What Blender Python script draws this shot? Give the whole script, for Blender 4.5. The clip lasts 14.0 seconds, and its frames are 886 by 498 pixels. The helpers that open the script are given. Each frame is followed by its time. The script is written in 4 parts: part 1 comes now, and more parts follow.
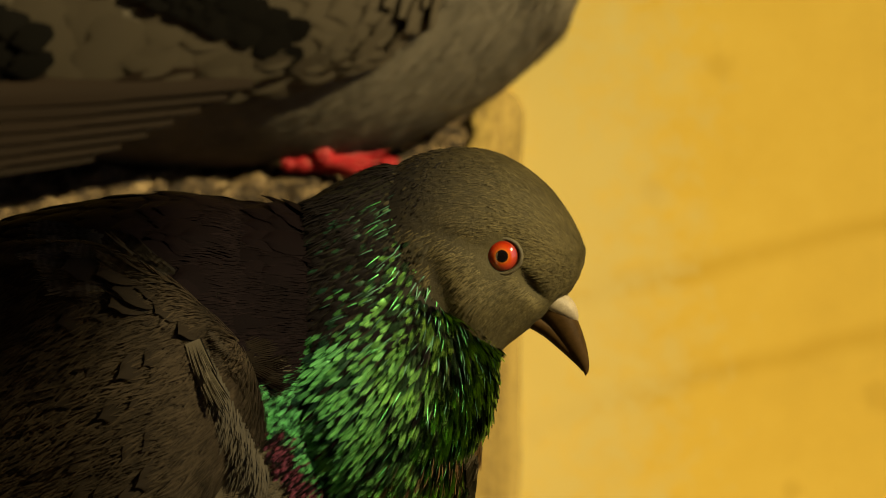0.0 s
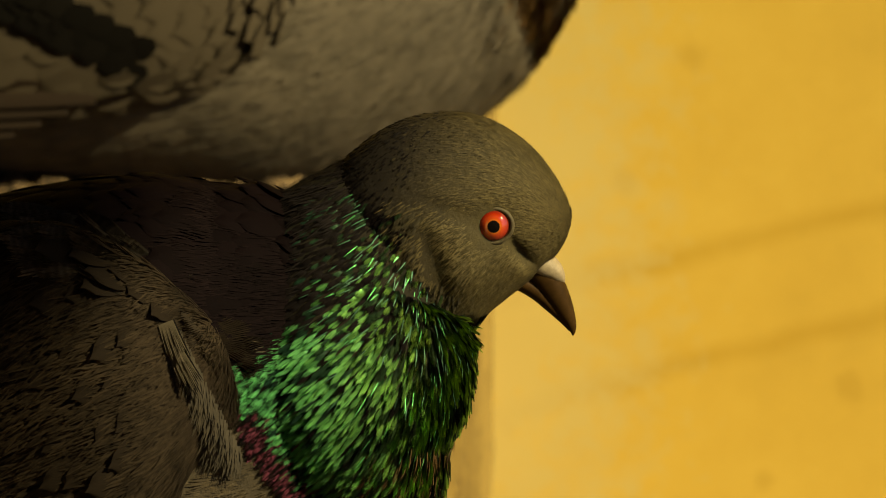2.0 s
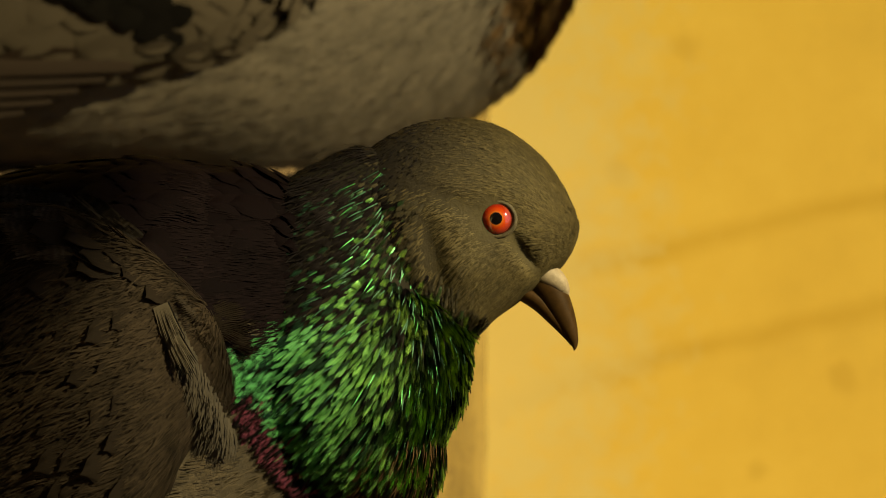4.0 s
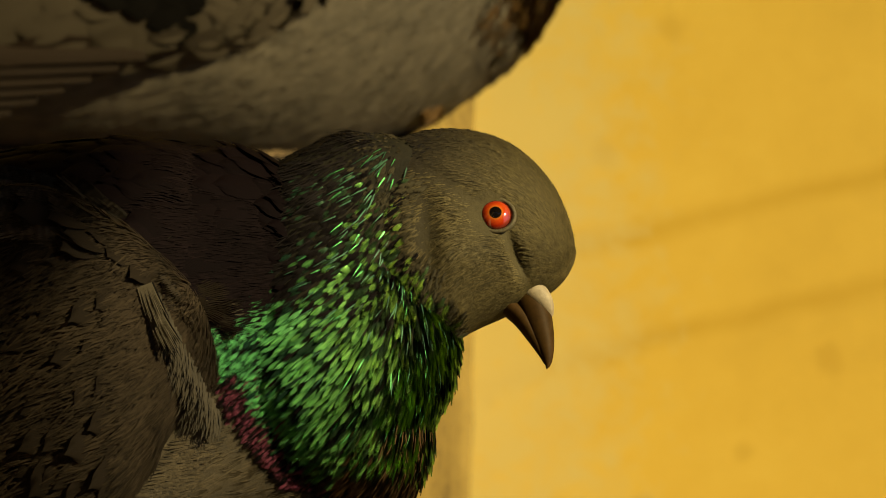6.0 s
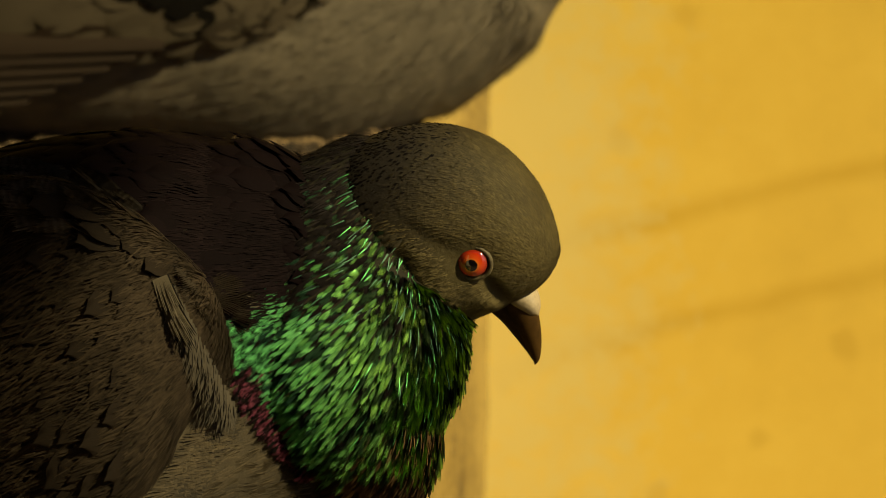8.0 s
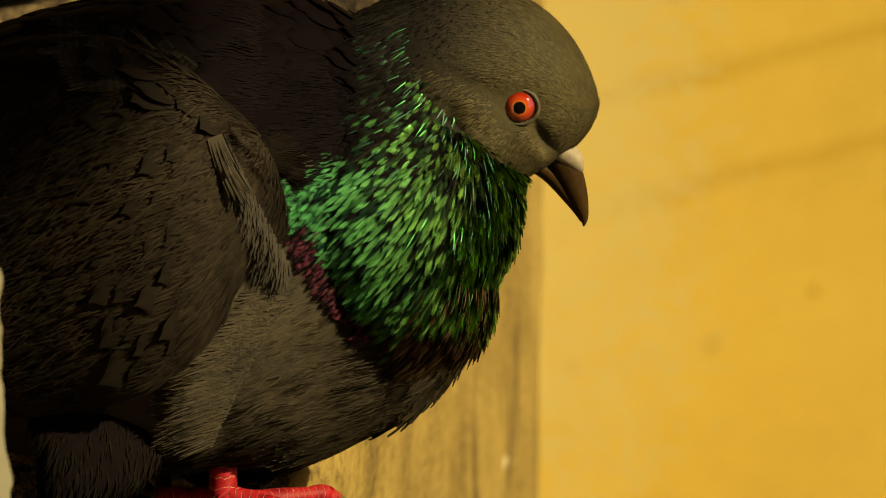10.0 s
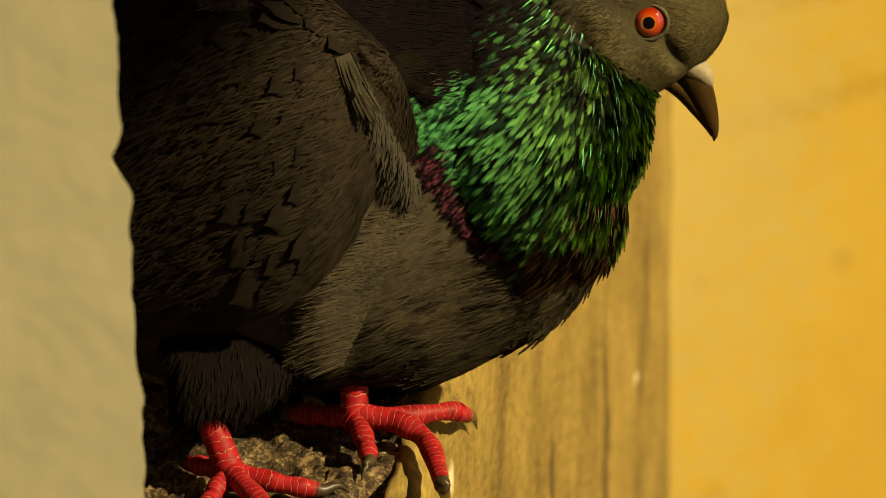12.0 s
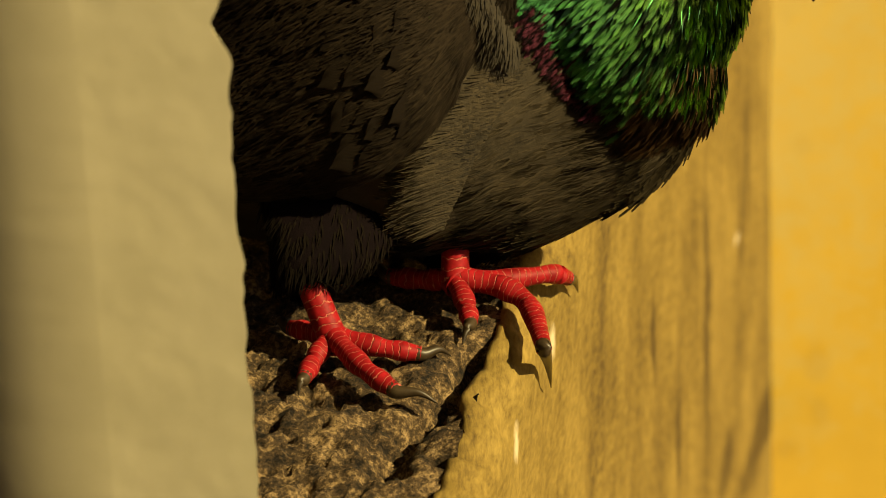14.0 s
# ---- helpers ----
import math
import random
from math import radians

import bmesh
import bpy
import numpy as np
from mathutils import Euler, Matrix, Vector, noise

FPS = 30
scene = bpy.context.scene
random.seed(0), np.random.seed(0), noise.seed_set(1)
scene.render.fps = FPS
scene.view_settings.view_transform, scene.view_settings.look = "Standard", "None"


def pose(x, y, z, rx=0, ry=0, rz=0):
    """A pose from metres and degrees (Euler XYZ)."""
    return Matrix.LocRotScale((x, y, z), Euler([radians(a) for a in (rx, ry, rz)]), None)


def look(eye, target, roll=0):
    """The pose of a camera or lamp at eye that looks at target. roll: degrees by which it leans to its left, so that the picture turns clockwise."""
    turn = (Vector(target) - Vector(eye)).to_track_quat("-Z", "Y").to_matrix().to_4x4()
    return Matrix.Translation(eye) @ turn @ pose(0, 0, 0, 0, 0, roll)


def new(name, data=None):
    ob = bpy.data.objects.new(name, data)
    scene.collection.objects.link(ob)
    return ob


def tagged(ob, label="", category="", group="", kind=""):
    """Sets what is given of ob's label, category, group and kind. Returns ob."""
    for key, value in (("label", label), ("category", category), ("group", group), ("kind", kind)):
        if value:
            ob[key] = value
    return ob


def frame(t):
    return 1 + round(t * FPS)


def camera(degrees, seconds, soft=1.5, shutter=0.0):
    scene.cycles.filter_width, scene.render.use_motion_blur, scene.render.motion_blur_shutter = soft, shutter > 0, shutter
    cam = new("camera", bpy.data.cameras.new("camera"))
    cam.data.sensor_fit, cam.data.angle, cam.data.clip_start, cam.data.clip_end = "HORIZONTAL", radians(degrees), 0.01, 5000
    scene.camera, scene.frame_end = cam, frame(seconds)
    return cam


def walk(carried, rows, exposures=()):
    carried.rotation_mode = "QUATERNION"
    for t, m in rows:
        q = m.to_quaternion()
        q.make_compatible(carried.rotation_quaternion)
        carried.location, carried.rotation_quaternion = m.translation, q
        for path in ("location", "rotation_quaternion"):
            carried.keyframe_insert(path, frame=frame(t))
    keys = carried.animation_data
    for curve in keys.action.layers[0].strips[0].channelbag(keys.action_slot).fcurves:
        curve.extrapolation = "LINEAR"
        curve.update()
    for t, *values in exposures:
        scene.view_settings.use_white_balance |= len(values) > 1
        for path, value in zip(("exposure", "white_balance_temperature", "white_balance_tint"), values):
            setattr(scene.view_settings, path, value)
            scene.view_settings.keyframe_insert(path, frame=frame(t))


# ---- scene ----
import collections

# A pigeon on a rough window ledge, seen close with a long lens; a second pigeon behind it.
LENS = 7.0
DIST = 1.66            # from the lens to the near pigeon
TILT = 25.0            # how far the lens looks down
LEDGE = 1.0            # height of the ledge's top
UNIT = 1 / 7720.0      # metres of one drawing unit of the plan
FOCAL = 784 / math.tan(radians(LENS / 2))

cam = camera(LENS, 14.0, soft=0.9)
cam.data.dof.use_dof = True
cam.data.dof.focus_distance = DIST - 0.03
cam.data.dof.aperture_fstop = 29

# where the lens turns: seconds, its swing away from the plan's centre (left, up), and its lean in degrees
SWING = [
    (0.0, -199, 444, 0), (0.5, -205, 452, 0), (1.0, -207, 456, 0), (1.5, -222, 440, 0), (2.0, -248, 427, 0), (2.5, -255, 444, 0),
    (3.0, -252, 429, 0), (3.2, -258, 428, 0), (5.3, -262, 375, 0), (5.5, -270, 381, 0), (6.0, -284, 377, 0), (6.5, -275, 381, 0),
    (7.0, -278, 386, 0), (7.2, -273, 387, 0), (9.3, -231, 184, 0), (9.5, -220, 151, 0), (10.0, -160, 92, 0), (10.5, -69, 51, 0),
    (11.0, 0, 0, 0), (11.5, 40, -32, 0.25), (12.0, 70, -55, 0.42), (12.5, 102, -129, 0.62), (13.0, 159, -211, 0.69),
    (13.5, 212, -273, 0.74), (14.0, 250, -295, 0.83)]
EYE = Vector((0.0, 0.0, 0.0))
rig = Matrix.Rotation(radians(-TILT), 4, "X")
# the eye stands so that the plan's point (520, 835), the pigeon's feet, lies on the ledge
EYE = Vector((0, 0, LEDGE)) - rig @ Vector((0, DIST, (441 - 835) * UNIT))
PLAN = Matrix.Translation(EYE) @ rig @ Matrix.Translation((0, DIST, 0))


def aim(dx, dy, lean):
    turn = pose(0, 0, 0, 0, math.degrees(dx / FOCAL), 0) @ pose(0, 0, 0, math.degrees(dy / FOCAL), 0, 0)
    return pose(EYE.x, EYE.y, EYE.z, 90 - TILT, 0, 0) @ turn @ pose(0, 0, 0, 0, 0, -lean)


GRADE = [(0.0, 0.70, 6500, 10), (10.0, 0.70, 6500, 10), (14.0, 0.70, 7150, 11)]
walk(cam, [(t, aim(dx, dy, lean)) for t, dx, dy, lean in SWING], GRADE)

# ---- light ----
SUN_TURN, SUN_HIGH = 68.0, 40.0   # to the right of straight behind the lens; above the horizon
world = bpy.data.worlds.new("sky")
scene.world = world
world.use_nodes = True
nt = world.node_tree
sky = nt.nodes.new("ShaderNodeTexSky")
sky.sky_type = "NISHITA"
sky.sun_disc = False
sky.sun_elevation = radians(SUN_HIGH)
sky.sun_rotation = radians(180 - SUN_TURN)
nt.links.new(sky.outputs[0], nt.nodes["Background"].inputs[0])
nt.nodes["Background"].inputs[1].default_value = 0.05
sun_data = bpy.data.lights.new("sun", "SUN")
sun_data.energy, sun_data.angle, sun_data.color = 5.0, radians(0.6), (1.0, 0.86, 0.43)
sun = new("sun", sun_data)
st, sh = radians(SUN_TURN), radians(SUN_HIGH)
sun.matrix_world = look((0, 0, 0), (-math.sin(st) * math.cos(sh), math.cos(st) * math.cos(sh), -math.sin(sh)))
sun.location = (2, -2, 4)


# ---- materials ----
def material(name, color, rough=0.7, metal=0.0, spec=0.3):
    m = bpy.data.materials.new(name)
    m.use_nodes = True
    b = m.node_tree.nodes["Principled BSDF"]
    b.inputs["Base Color"].default_value = (*color, 1)
    b.inputs["Roughness"].default_value = rough
    b.inputs["Metallic"].default_value = metal
    b.inputs["Specular IOR Level"].default_value = spec
    return m, m.node_tree, b


def ramp(tree, value, stops):
    r = tree.nodes.new("ShaderNodeValToRGB")
    while len(r.color_ramp.elements) < len(stops):
        r.color_ramp.elements.new(0.5)
    for e, (p, c) in zip(r.color_ramp.elements, stops):
        e.position, e.color = p, (*c, 1)
    tree.links.new(value, r.inputs[0])
    return r.outputs[0]


def coords(tree, scale=(1, 1, 1), kind="Object", turn=(0, 0, 0)):
    c = tree.nodes.new("ShaderNodeTexCoord")
    m = tree.nodes.new("ShaderNodeMapping")
    m.inputs["Scale"].default_value = scale
    m.inputs["Rotation"].default_value = turn
    tree.links.new(c.outputs[kind], m.inputs[0])
    return m.outputs[0]


def noise_of(tree, vec, scale, detail=4, rough=0.6):
    n = tree.nodes.new("ShaderNodeTexNoise")
    n.inputs["Scale"].default_value, n.inputs["Detail"].default_value, n.inputs["Roughness"].default_value = scale, detail, rough
    tree.links.new(vec, n.inputs["Vector"])
    return n.outputs[0]


def maths(tree, op, a, b=None):
    n = tree.nodes.new("ShaderNodeMath")
    n.operation = op
    for i, v in enumerate((a, b)):
        if v is None:
            continue
        if isinstance(v, (int, float)):
            n.inputs[i].default_value = v
        else:
            tree.links.new(v, n.inputs[i])
    return n.outputs[0]


def mixed(tree, fac, a, b, blend="MIX"):
    n = tree.nodes.new("ShaderNodeMix")
    n.data_type, n.blend_type = "RGBA", blend
    for slot, v in ((0, fac), (6, a), (7, b)):
        if isinstance(v, (int, float)):
            n.inputs[slot].default_value = v
        elif isinstance(v, tuple):
            n.inputs[slot].default_value = (*v, 1)
        else:
            tree.links.new(v, n.inputs[slot])
    return n.outputs[2]


def bumped(tree, b, height, strength, distance):
    n = tree.nodes.new("ShaderNodeBump")
    n.inputs["Strength"].default_value, n.inputs["Distance"].default_value = strength, distance
    tree.links.new(height, n.inputs["Height"])
    tree.links.new(n.outputs[0], b.inputs["Normal"])


def rough_surface(name, stops, scale, stretch=(1, 1, 1), rough=0.85, bump=0.5, depth=0.002, fine=40, grain=None, share=0.35):
    m, t, b = material(name, stops[0][1], rough)
    v = coords(t, stretch)
    big = noise_of(t, v, scale, 6, 0.65)
    small = noise_of(t, coords(t, grain) if grain else v, scale * fine / 6, 5, 0.75)
    both = maths(t, "ADD", maths(t, "MULTIPLY", big, 1 - share), maths(t, "MULTIPLY", small, share))
    t.links.new(ramp(t, both, stops), b.inputs["Base Color"])
    bumped(t, b, both, bump, depth)
    return m


def feather_mat(name, dark, light, rough=0.6, metal=0.0, barbs=14.0, bump=0.6, spec=0.12, edge=None, spread=0.5, fan=0.0, sheen=None):
    """Vane with slanting barbs, a shaft, and a shade of its own for each feather."""
    m, t, b = material(name, dark, rough, metal, spec)
    uv = t.nodes.new("ShaderNodeUVMap")
    uv.uv_map = "UVMap"
    sep = t.nodes.new("ShaderNodeSeparateXYZ")
    t.links.new(uv.outputs[0], sep.inputs[0])
    across = maths(t, "ABSOLUTE", maths(t, "SUBTRACT", sep.outputs[0], 0.5))
    slant = maths(t, "SUBTRACT", maths(t, "MULTIPLY", sep.outputs[1], 1.0 - fan * 0.85), maths(t, "MULTIPLY", across, 1.3 + fan))
    wave = maths(t, "SINE", maths(t, "MULTIPLY", slant, barbs * 6.283))
    info = t.nodes.new("ShaderNodeObjectInfo")
    geo = t.nodes.new("ShaderNodeNewGeometry")
    own = t.nodes.new("ShaderNodeUVMap")
    own.uv_map = "Shade"
    pick = t.nodes.new("ShaderNodeSeparateXYZ")
    t.links.new(own.outputs[0], pick.inputs[0])
    rnd = maths(t, "FRACT", maths(t, "ADD", info.outputs["Random"], pick.outputs[0]))
    dust = t.nodes.new("ShaderNodeTexWhiteNoise")
    dust.noise_dimensions = "1D"
    t.links.new(maths(t, "ADD", maths(t, "MULTIPLY", sep.outputs[0], 31.7), maths(t, "MULTIPLY", rnd, 17.3)), dust.inputs["W"])
    rnd = maths(t, "ADD", maths(t, "MULTIPLY", rnd, 0.6 - 0.25 * fan), maths(t, "MULTIPLY", dust.outputs[0], 0.65 * fan))
    grain = noise_of(t, coords(t, (1, 1, 1)), 900, 3)
    f = maths(t, "ADD", maths(t, "MULTIPLY", rnd, spread), maths(t, "MULTIPLY", maths(t, "ADD", wave, 1.0), 0.03 + 0.11 * fan))
    f = maths(t, "ADD", f, maths(t, "MULTIPLY", maths(t, "SUBTRACT", grain, 0.4), 0.7))
    if fan:
        f = maths(t, "MULTIPLY", f, ramp(t, sep.outputs[1], [(0.25, (0.05, 0.05, 0.05)), (0.8, (1, 1, 1))]))
    if sheen:                     # the sheen turns from blue-green at the nape to yellow-green at the throat
        where = t.nodes.new("ShaderNodeSeparateXYZ")
        t.links.new(geo.outputs["Position"], where.inputs[0])
        front = maths(t, "DIVIDE", maths(t, "ADD", where.outputs[0], 0.004), 0.040)
        front = maths(t, "MINIMUM", maths(t, "MAXIMUM", maths(t, "ADD", front, maths(t, "MULTIPLY", maths(t, "SUBTRACT", rnd, 0.4), 0.4)), 0.0), 1.0)
        light = mixed(t, front, light, sheen)
    col = mixed(t, maths(t, "MINIMUM", maths(t, "MAXIMUM", f, 0.0), 1.0), dark, light)
    if edge:
        rim = ramp(t, sep.outputs[1], [(0.7, (0, 0, 0)), (0.97, (1, 1, 1))])
        col = mixed(t, rim, col, edge)
    t.links.new(col, b.inputs["Base Color"])
    bumped(t, b, wave, bump * (0.25 + 0.75 * fan), 0.0002)
    return m


def plumage_mat(name, dark, light, scale=300, rough=0.75, stretch=(1, 1, 1), bump=0.5, nape=None, metal=0.0, spec=0.2):
    """Close small plumage: fine streaks along the body and soft larger patches."""
    m, t, b = material(name, dark, rough, metal, spec)
    fine = noise_of(t, coords(t, stretch), scale, 5, 0.7)
    soft = noise_of(t, coords(t), 60, 3)
    geo = t.nodes.new("ShaderNodeNewGeometry")
    f = maths(t, "ADD", maths(t, "MULTIPLY", fine, 0.4), maths(t, "MULTIPLY", soft, 0.6))
    f = maths(t, "ADD", f, maths(t, "MULTIPLY", maths(t, "SUBTRACT", geo.outputs["Random Per Island"], 0.5), 0.22))
    col = ramp(t, f, [(0.25, dark), (0.75, light)])
    if nape:
        sep = t.nodes.new("ShaderNodeSeparateXYZ")
        t.links.new(coords(t), sep.inputs[0])
        back = maths(t, "ADD", maths(t, "ADD", sep.outputs[0], maths(t, "MULTIPLY", sep.outputs[2], -0.25)), maths(t, "MULTIPLY", maths(t, "SUBTRACT", fine, 0.5), 0.008))
        col = mixed(t, ramp(t, maths(t, "DIVIDE", maths(t, "ADD", back, 0.017), 0.030), [(0.1, (1, 1, 1)), (0.95, (0, 0, 0))]), col, nape)
    t.links.new(col, b.inputs["Base Color"])
    bumped(t, b, fine, bump, 0.0006)
    return m


WALL = rough_surface("yellow_plaster", [(0.3, (0.66, 0.42, 0.06)), (0.5, (0.74, 0.48, 0.07)), (0.7, (0.80, 0.54, 0.09))], 9, bump=0.25, depth=0.001)
CREAM = rough_surface("cream_paint", [(0.3, (0.46, 0.40, 0.26)), (0.6, (0.53, 0.46, 0.31))], 14, bump=0.25, depth=0.0008)
FACE = rough_surface("streaked_stone", [(0.36, (0.065, 0.038, 0.010)), (0.47, (0.16, 0.103, 0.023)), (0.60, (0.265, 0.178, 0.044))], 90, (1, 0.22, 0.2), bump=0.6, depth=0.001, fine=50, grain=(1, 0.25, 0.7), share=0.5)
STONE = rough_surface("rough_stone", [(0.42, (0.007, 0.004, 0.002)), (0.51, (0.080, 0.048, 0.022)), (0.61, (0.42, 0.28, 0.14))], 130, bump=1.0, depth=0.003, fine=36, share=0.5)
# plain dark plaster for unseen surfaces that hold light back
DIM = rough_surface("dark_plaster", [(0.3, (0.05, 0.035, 0.02)), (0.7, (0.11, 0.08, 0.05))], 20)
GROUND = rough_surface("dusty_ground", [(0.3, (0.05, 0.038, 0.024)), (0.7, (0.085, 0.065, 0.044))], 3)

GREEN = feather_mat("green_sheen", (0.006, 0.035, 0.014), (0.14, 0.54, 0.17), 0.44, 0.6, 4, 0.8, spread=0.85, fan=1.0, sheen=(0.34, 0.48, 0.055))
JADE = feather_mat("bright_green_sheen", (0.012, 0.06, 0.026), (0.26, 0.86, 0.32), 0.42, 0.55, 4, 0.8, spread=0.95, fan=1.0, sheen=(0.50, 0.82, 0.12))
TEAL = feather_mat("dark_teal_sheen", (0.004, 0.010, 0.007), (0.024, 0.082, 0.052), 0.5, 0.45, 4, 0.8, spread=0.6, fan=1.0, sheen=(0.07, 0.11, 0.03))
PURPLE = feather_mat("purple_sheen", (0.022, 0.008, 0.011), (0.44, 0.11, 0.19), 0.46, 0.45, 4, 0.9, spread=0.7, fan=1.0)
OLIVE = feather_mat("olive_grey_feather", (0.022, 0.018, 0.011), (0.085, 0.07, 0.04), 0.85, 0.0, 4, 0.4, spread=0.12, fan=1.0)
DUSK = feather_mat("brown_crown_feather", (0.013, 0.010, 0.0065), (0.05, 0.040, 0.023), 0.8, 0.0, 4, 0.4, spec=0.05, spread=0.3, fan=1.0)
NIGHT = feather_mat("black_nape_feather", (0.003, 0.0022, 0.0025), (0.011, 0.0085, 0.0085), 0.7, 0.0, 4, 0.6, spec=0.05, spread=0.3, fan=1.0)
SLATE = feather_mat("slate_feather", (0.014, 0.0105, 0.0075), (0.065, 0.05, 0.036), 0.8, 0.0, 16, 0.5, spec=0.06, spread=0.3)
COVERT = feather_mat("brown_grey_covert", (0.006, 0.0041, 0.0028), (0.026, 0.018, 0.012), 0.8, 0.0, 18, 0.3, spec=0.05, spread=0.2)
SHOULDER = feather_mat("streaked_shoulder", (0.008, 0.006, 0.0045), (0.085, 0.064, 0.044), 0.7, 0.0, 12, 0.5, spec=0.1, spread=0.5, fan=0.5)
FLANK = feather_mat("flank_feather", (0.020, 0.015, 0.009), (0.080, 0.060, 0.034), 0.85, 0.0, 8, 0.3, spec=0.04, spread=0.45)
PALE_BEND = feather_mat("pale_bend_feather", (0.03, 0.024, 0.017), (0.09, 0.072, 0.05), 0.8, 0.0, 12, 0.4, spec=0.05, spread=0.3)
# dark purple mantle, deepened to paint in the shade of head and neck
MANTLE = feather_mat("shaded_dark_mantle", (0.0018, 0.0010, 0.0013), (0.0080, 0.0042, 0.0052), 0.75, 0.0, 18, 0.4, spec=0.02, spread=0.25)
HEAD_MAT = plumage_mat("olive_grey_head", (0.030, 0.023, 0.009), (0.070, 0.053, 0.021), 500, nape=(0.012, 0.009, 0.007))
HEAD_HAIR = plumage_mat("olive_grey_down", (0.028, 0.021, 0.0085), (0.104, 0.078, 0.030), 500, nape=(0.014, 0.0105, 0.0085))
CHEEK_HAIR = plumage_mat("olive_cheek_down", (0.027, 0.0205, 0.009), (0.108, 0.082, 0.033), 500)
BODY_MAT = plumage_mat("grey_breast", (0.010, 0.0076, 0.0046), (0.041, 0.030, 0.017), 400)
BODY_HAIR = plumage_mat("grey_down", (0.009, 0.0068, 0.0042), (0.062, 0.045, 0.025), 400)
NECK_MAT = plumage_mat("dark_neck_skin", (0.006, 0.006, 0.0045), (0.024, 0.020, 0.014), 400, spec=0.05)
PALE = feather_mat("pale_grey_feather", (0.044, 0.034, 0.023), (0.078, 0.061, 0.042), 0.8, 0.0, 16, 0.3, spec=0.05, spread=0.15)
PALE_BODY = plumage_mat("pale_grey_plumage", (0.042, 0.034, 0.024), (0.11, 0.088, 0.063), 200)
BROWN = feather_mat("brown_flight_feather", (0.008, 0.0045, 0.0024), (0.030, 0.0165, 0.0085), 0.7, 0.0, 20, 0.4, spread=0.25)
BLACK = feather_mat("black_bar_feather", (0.002, 0.0016, 0.0012), (0.0065, 0.0052, 0.004), 0.8, 0.0, 16, 0.3, spec=0.04)
BRONZE = feather_mat("bronze_neck_feather", (0.03, 0.016, 0.006), (0.19, 0.10, 0.030), 0.55, 0.2, 5, 0.6, spread=0.5, fan=0.8)
RUFOUS_F = feather_mat("bronze_feather", (0.018, 0.010, 0.005), (0.075, 0.038, 0.015), 0.55, 0.2, 5, 0.6, spread=0.35, fan=1.0)
PALE_HAIR = plumage_mat("pale_wing_edge", (0.013, 0.010, 0.007), (0.043, 0.033, 0.022), 400)
RUFOUS = plumage_mat("rufous_down", (0.022, 0.011, 0.005), (0.085, 0.046, 0.017), 500, 0.7, spec=0.08)
GREEN_HAIR = plumage_mat("green_barbs", (0.01, 0.06, 0.02), (0.10, 0.38, 0.12), 400, 0.42, metal=0.6)
TEAL_HAIR = plumage_mat("teal_barbs", (0.006, 0.014, 0.010), (0.04, 0.12, 0.07), 400, 0.45, metal=0.4)
COVERT_HAIR = plumage_mat("covert_barbs", (0.004, 0.0028, 0.0019), (0.032, 0.0225, 0.0145), 300, 0.85, spec=0.06)
NIGHT_HAIR = plumage_mat("nape_barbs", (0.004, 0.0032, 0.0034), (0.015, 0.0115, 0.012), 300, 0.8, spec=0.05)
# thigh down, blackened to stand in for the shade below the wing
SHADED_THIGH_HAIR = plumage_mat("shaded_thigh_barbs", (0.002, 0.0015, 0.001), (0.009, 0.0063, 0.0042), 300, 0.85, spec=0.03)
# mantle down, dark by nature and darkened again for the same shade
MANTLE_HAIR = plumage_mat("shaded_mantle_barbs", (0.0015, 0.0009, 0.0011), (0.0060, 0.0034, 0.0040), 300, 0.85, spec=0.03)
BILL = rough_surface("horn", [(0.3, (0.013, 0.0065, 0.002)), (0.7, (0.052, 0.026, 0.007))], 160, rough=0.55, bump=0.15, depth=0.0004)
CERE = rough_surface("white_cere", [(0.3, (0.17, 0.13, 0.085)), (0.7, (0.31, 0.245, 0.165))], 700, bump=0.4, depth=0.0004, rough=0.6)
RING = rough_surface("eye_skin", [(0.3, (0.022, 0.016, 0.009)), (0.7, (0.11, 0.085, 0.045))], 900, bump=0.5, depth=0.0004, rough=0.6)
CLAW = rough_surface("claw_horn", [(0.3, (0.012, 0.008, 0.004)), (0.7, (0.055, 0.036, 0.019))], 200, rough=0.4, bump=0.1, depth=0.0003)

BILL.node_tree.nodes["Principled BSDF"].inputs["Specular IOR Level"].default_value = 0.05


def leg_mat():
    m, t, b = material("red_scaly_skin", (0.5, 0.03, 0.03), 0.55, 0, 0.15)
    uv = t.nodes.new("ShaderNodeUVMap")
    sep = t.nodes.new("ShaderNodeSeparateXYZ")
    t.links.new(uv.outputs[0], sep.inputs[0])
    bend = maths(t, "MULTIPLY", noise_of(t, coords(t), 300, 3), 1.7)
    w = maths(t, "FRACT", maths(t, "ADD", sep.outputs[1], bend))
    seam = ramp(t, w, [(0.0, (1, 1, 1)), (0.09, (0, 0, 0)), (0.93, (0, 0, 0)), (1.0, (1, 1, 1))])
    base = ramp(t, noise_of(t, coords(t), 350, 4), [(0.3, (0.14, 0.003, 0.005)), (0.7, (0.32, 0.009, 0.014))])
    t.links.new(mixed(t, seam, base, (0.50, 0.17, 0.12)), b.inputs["Base Color"])
    bumped(t, b, maths(t, "SUBTRACT", 1.0, seam), 0.6, 0.0006)
    return m


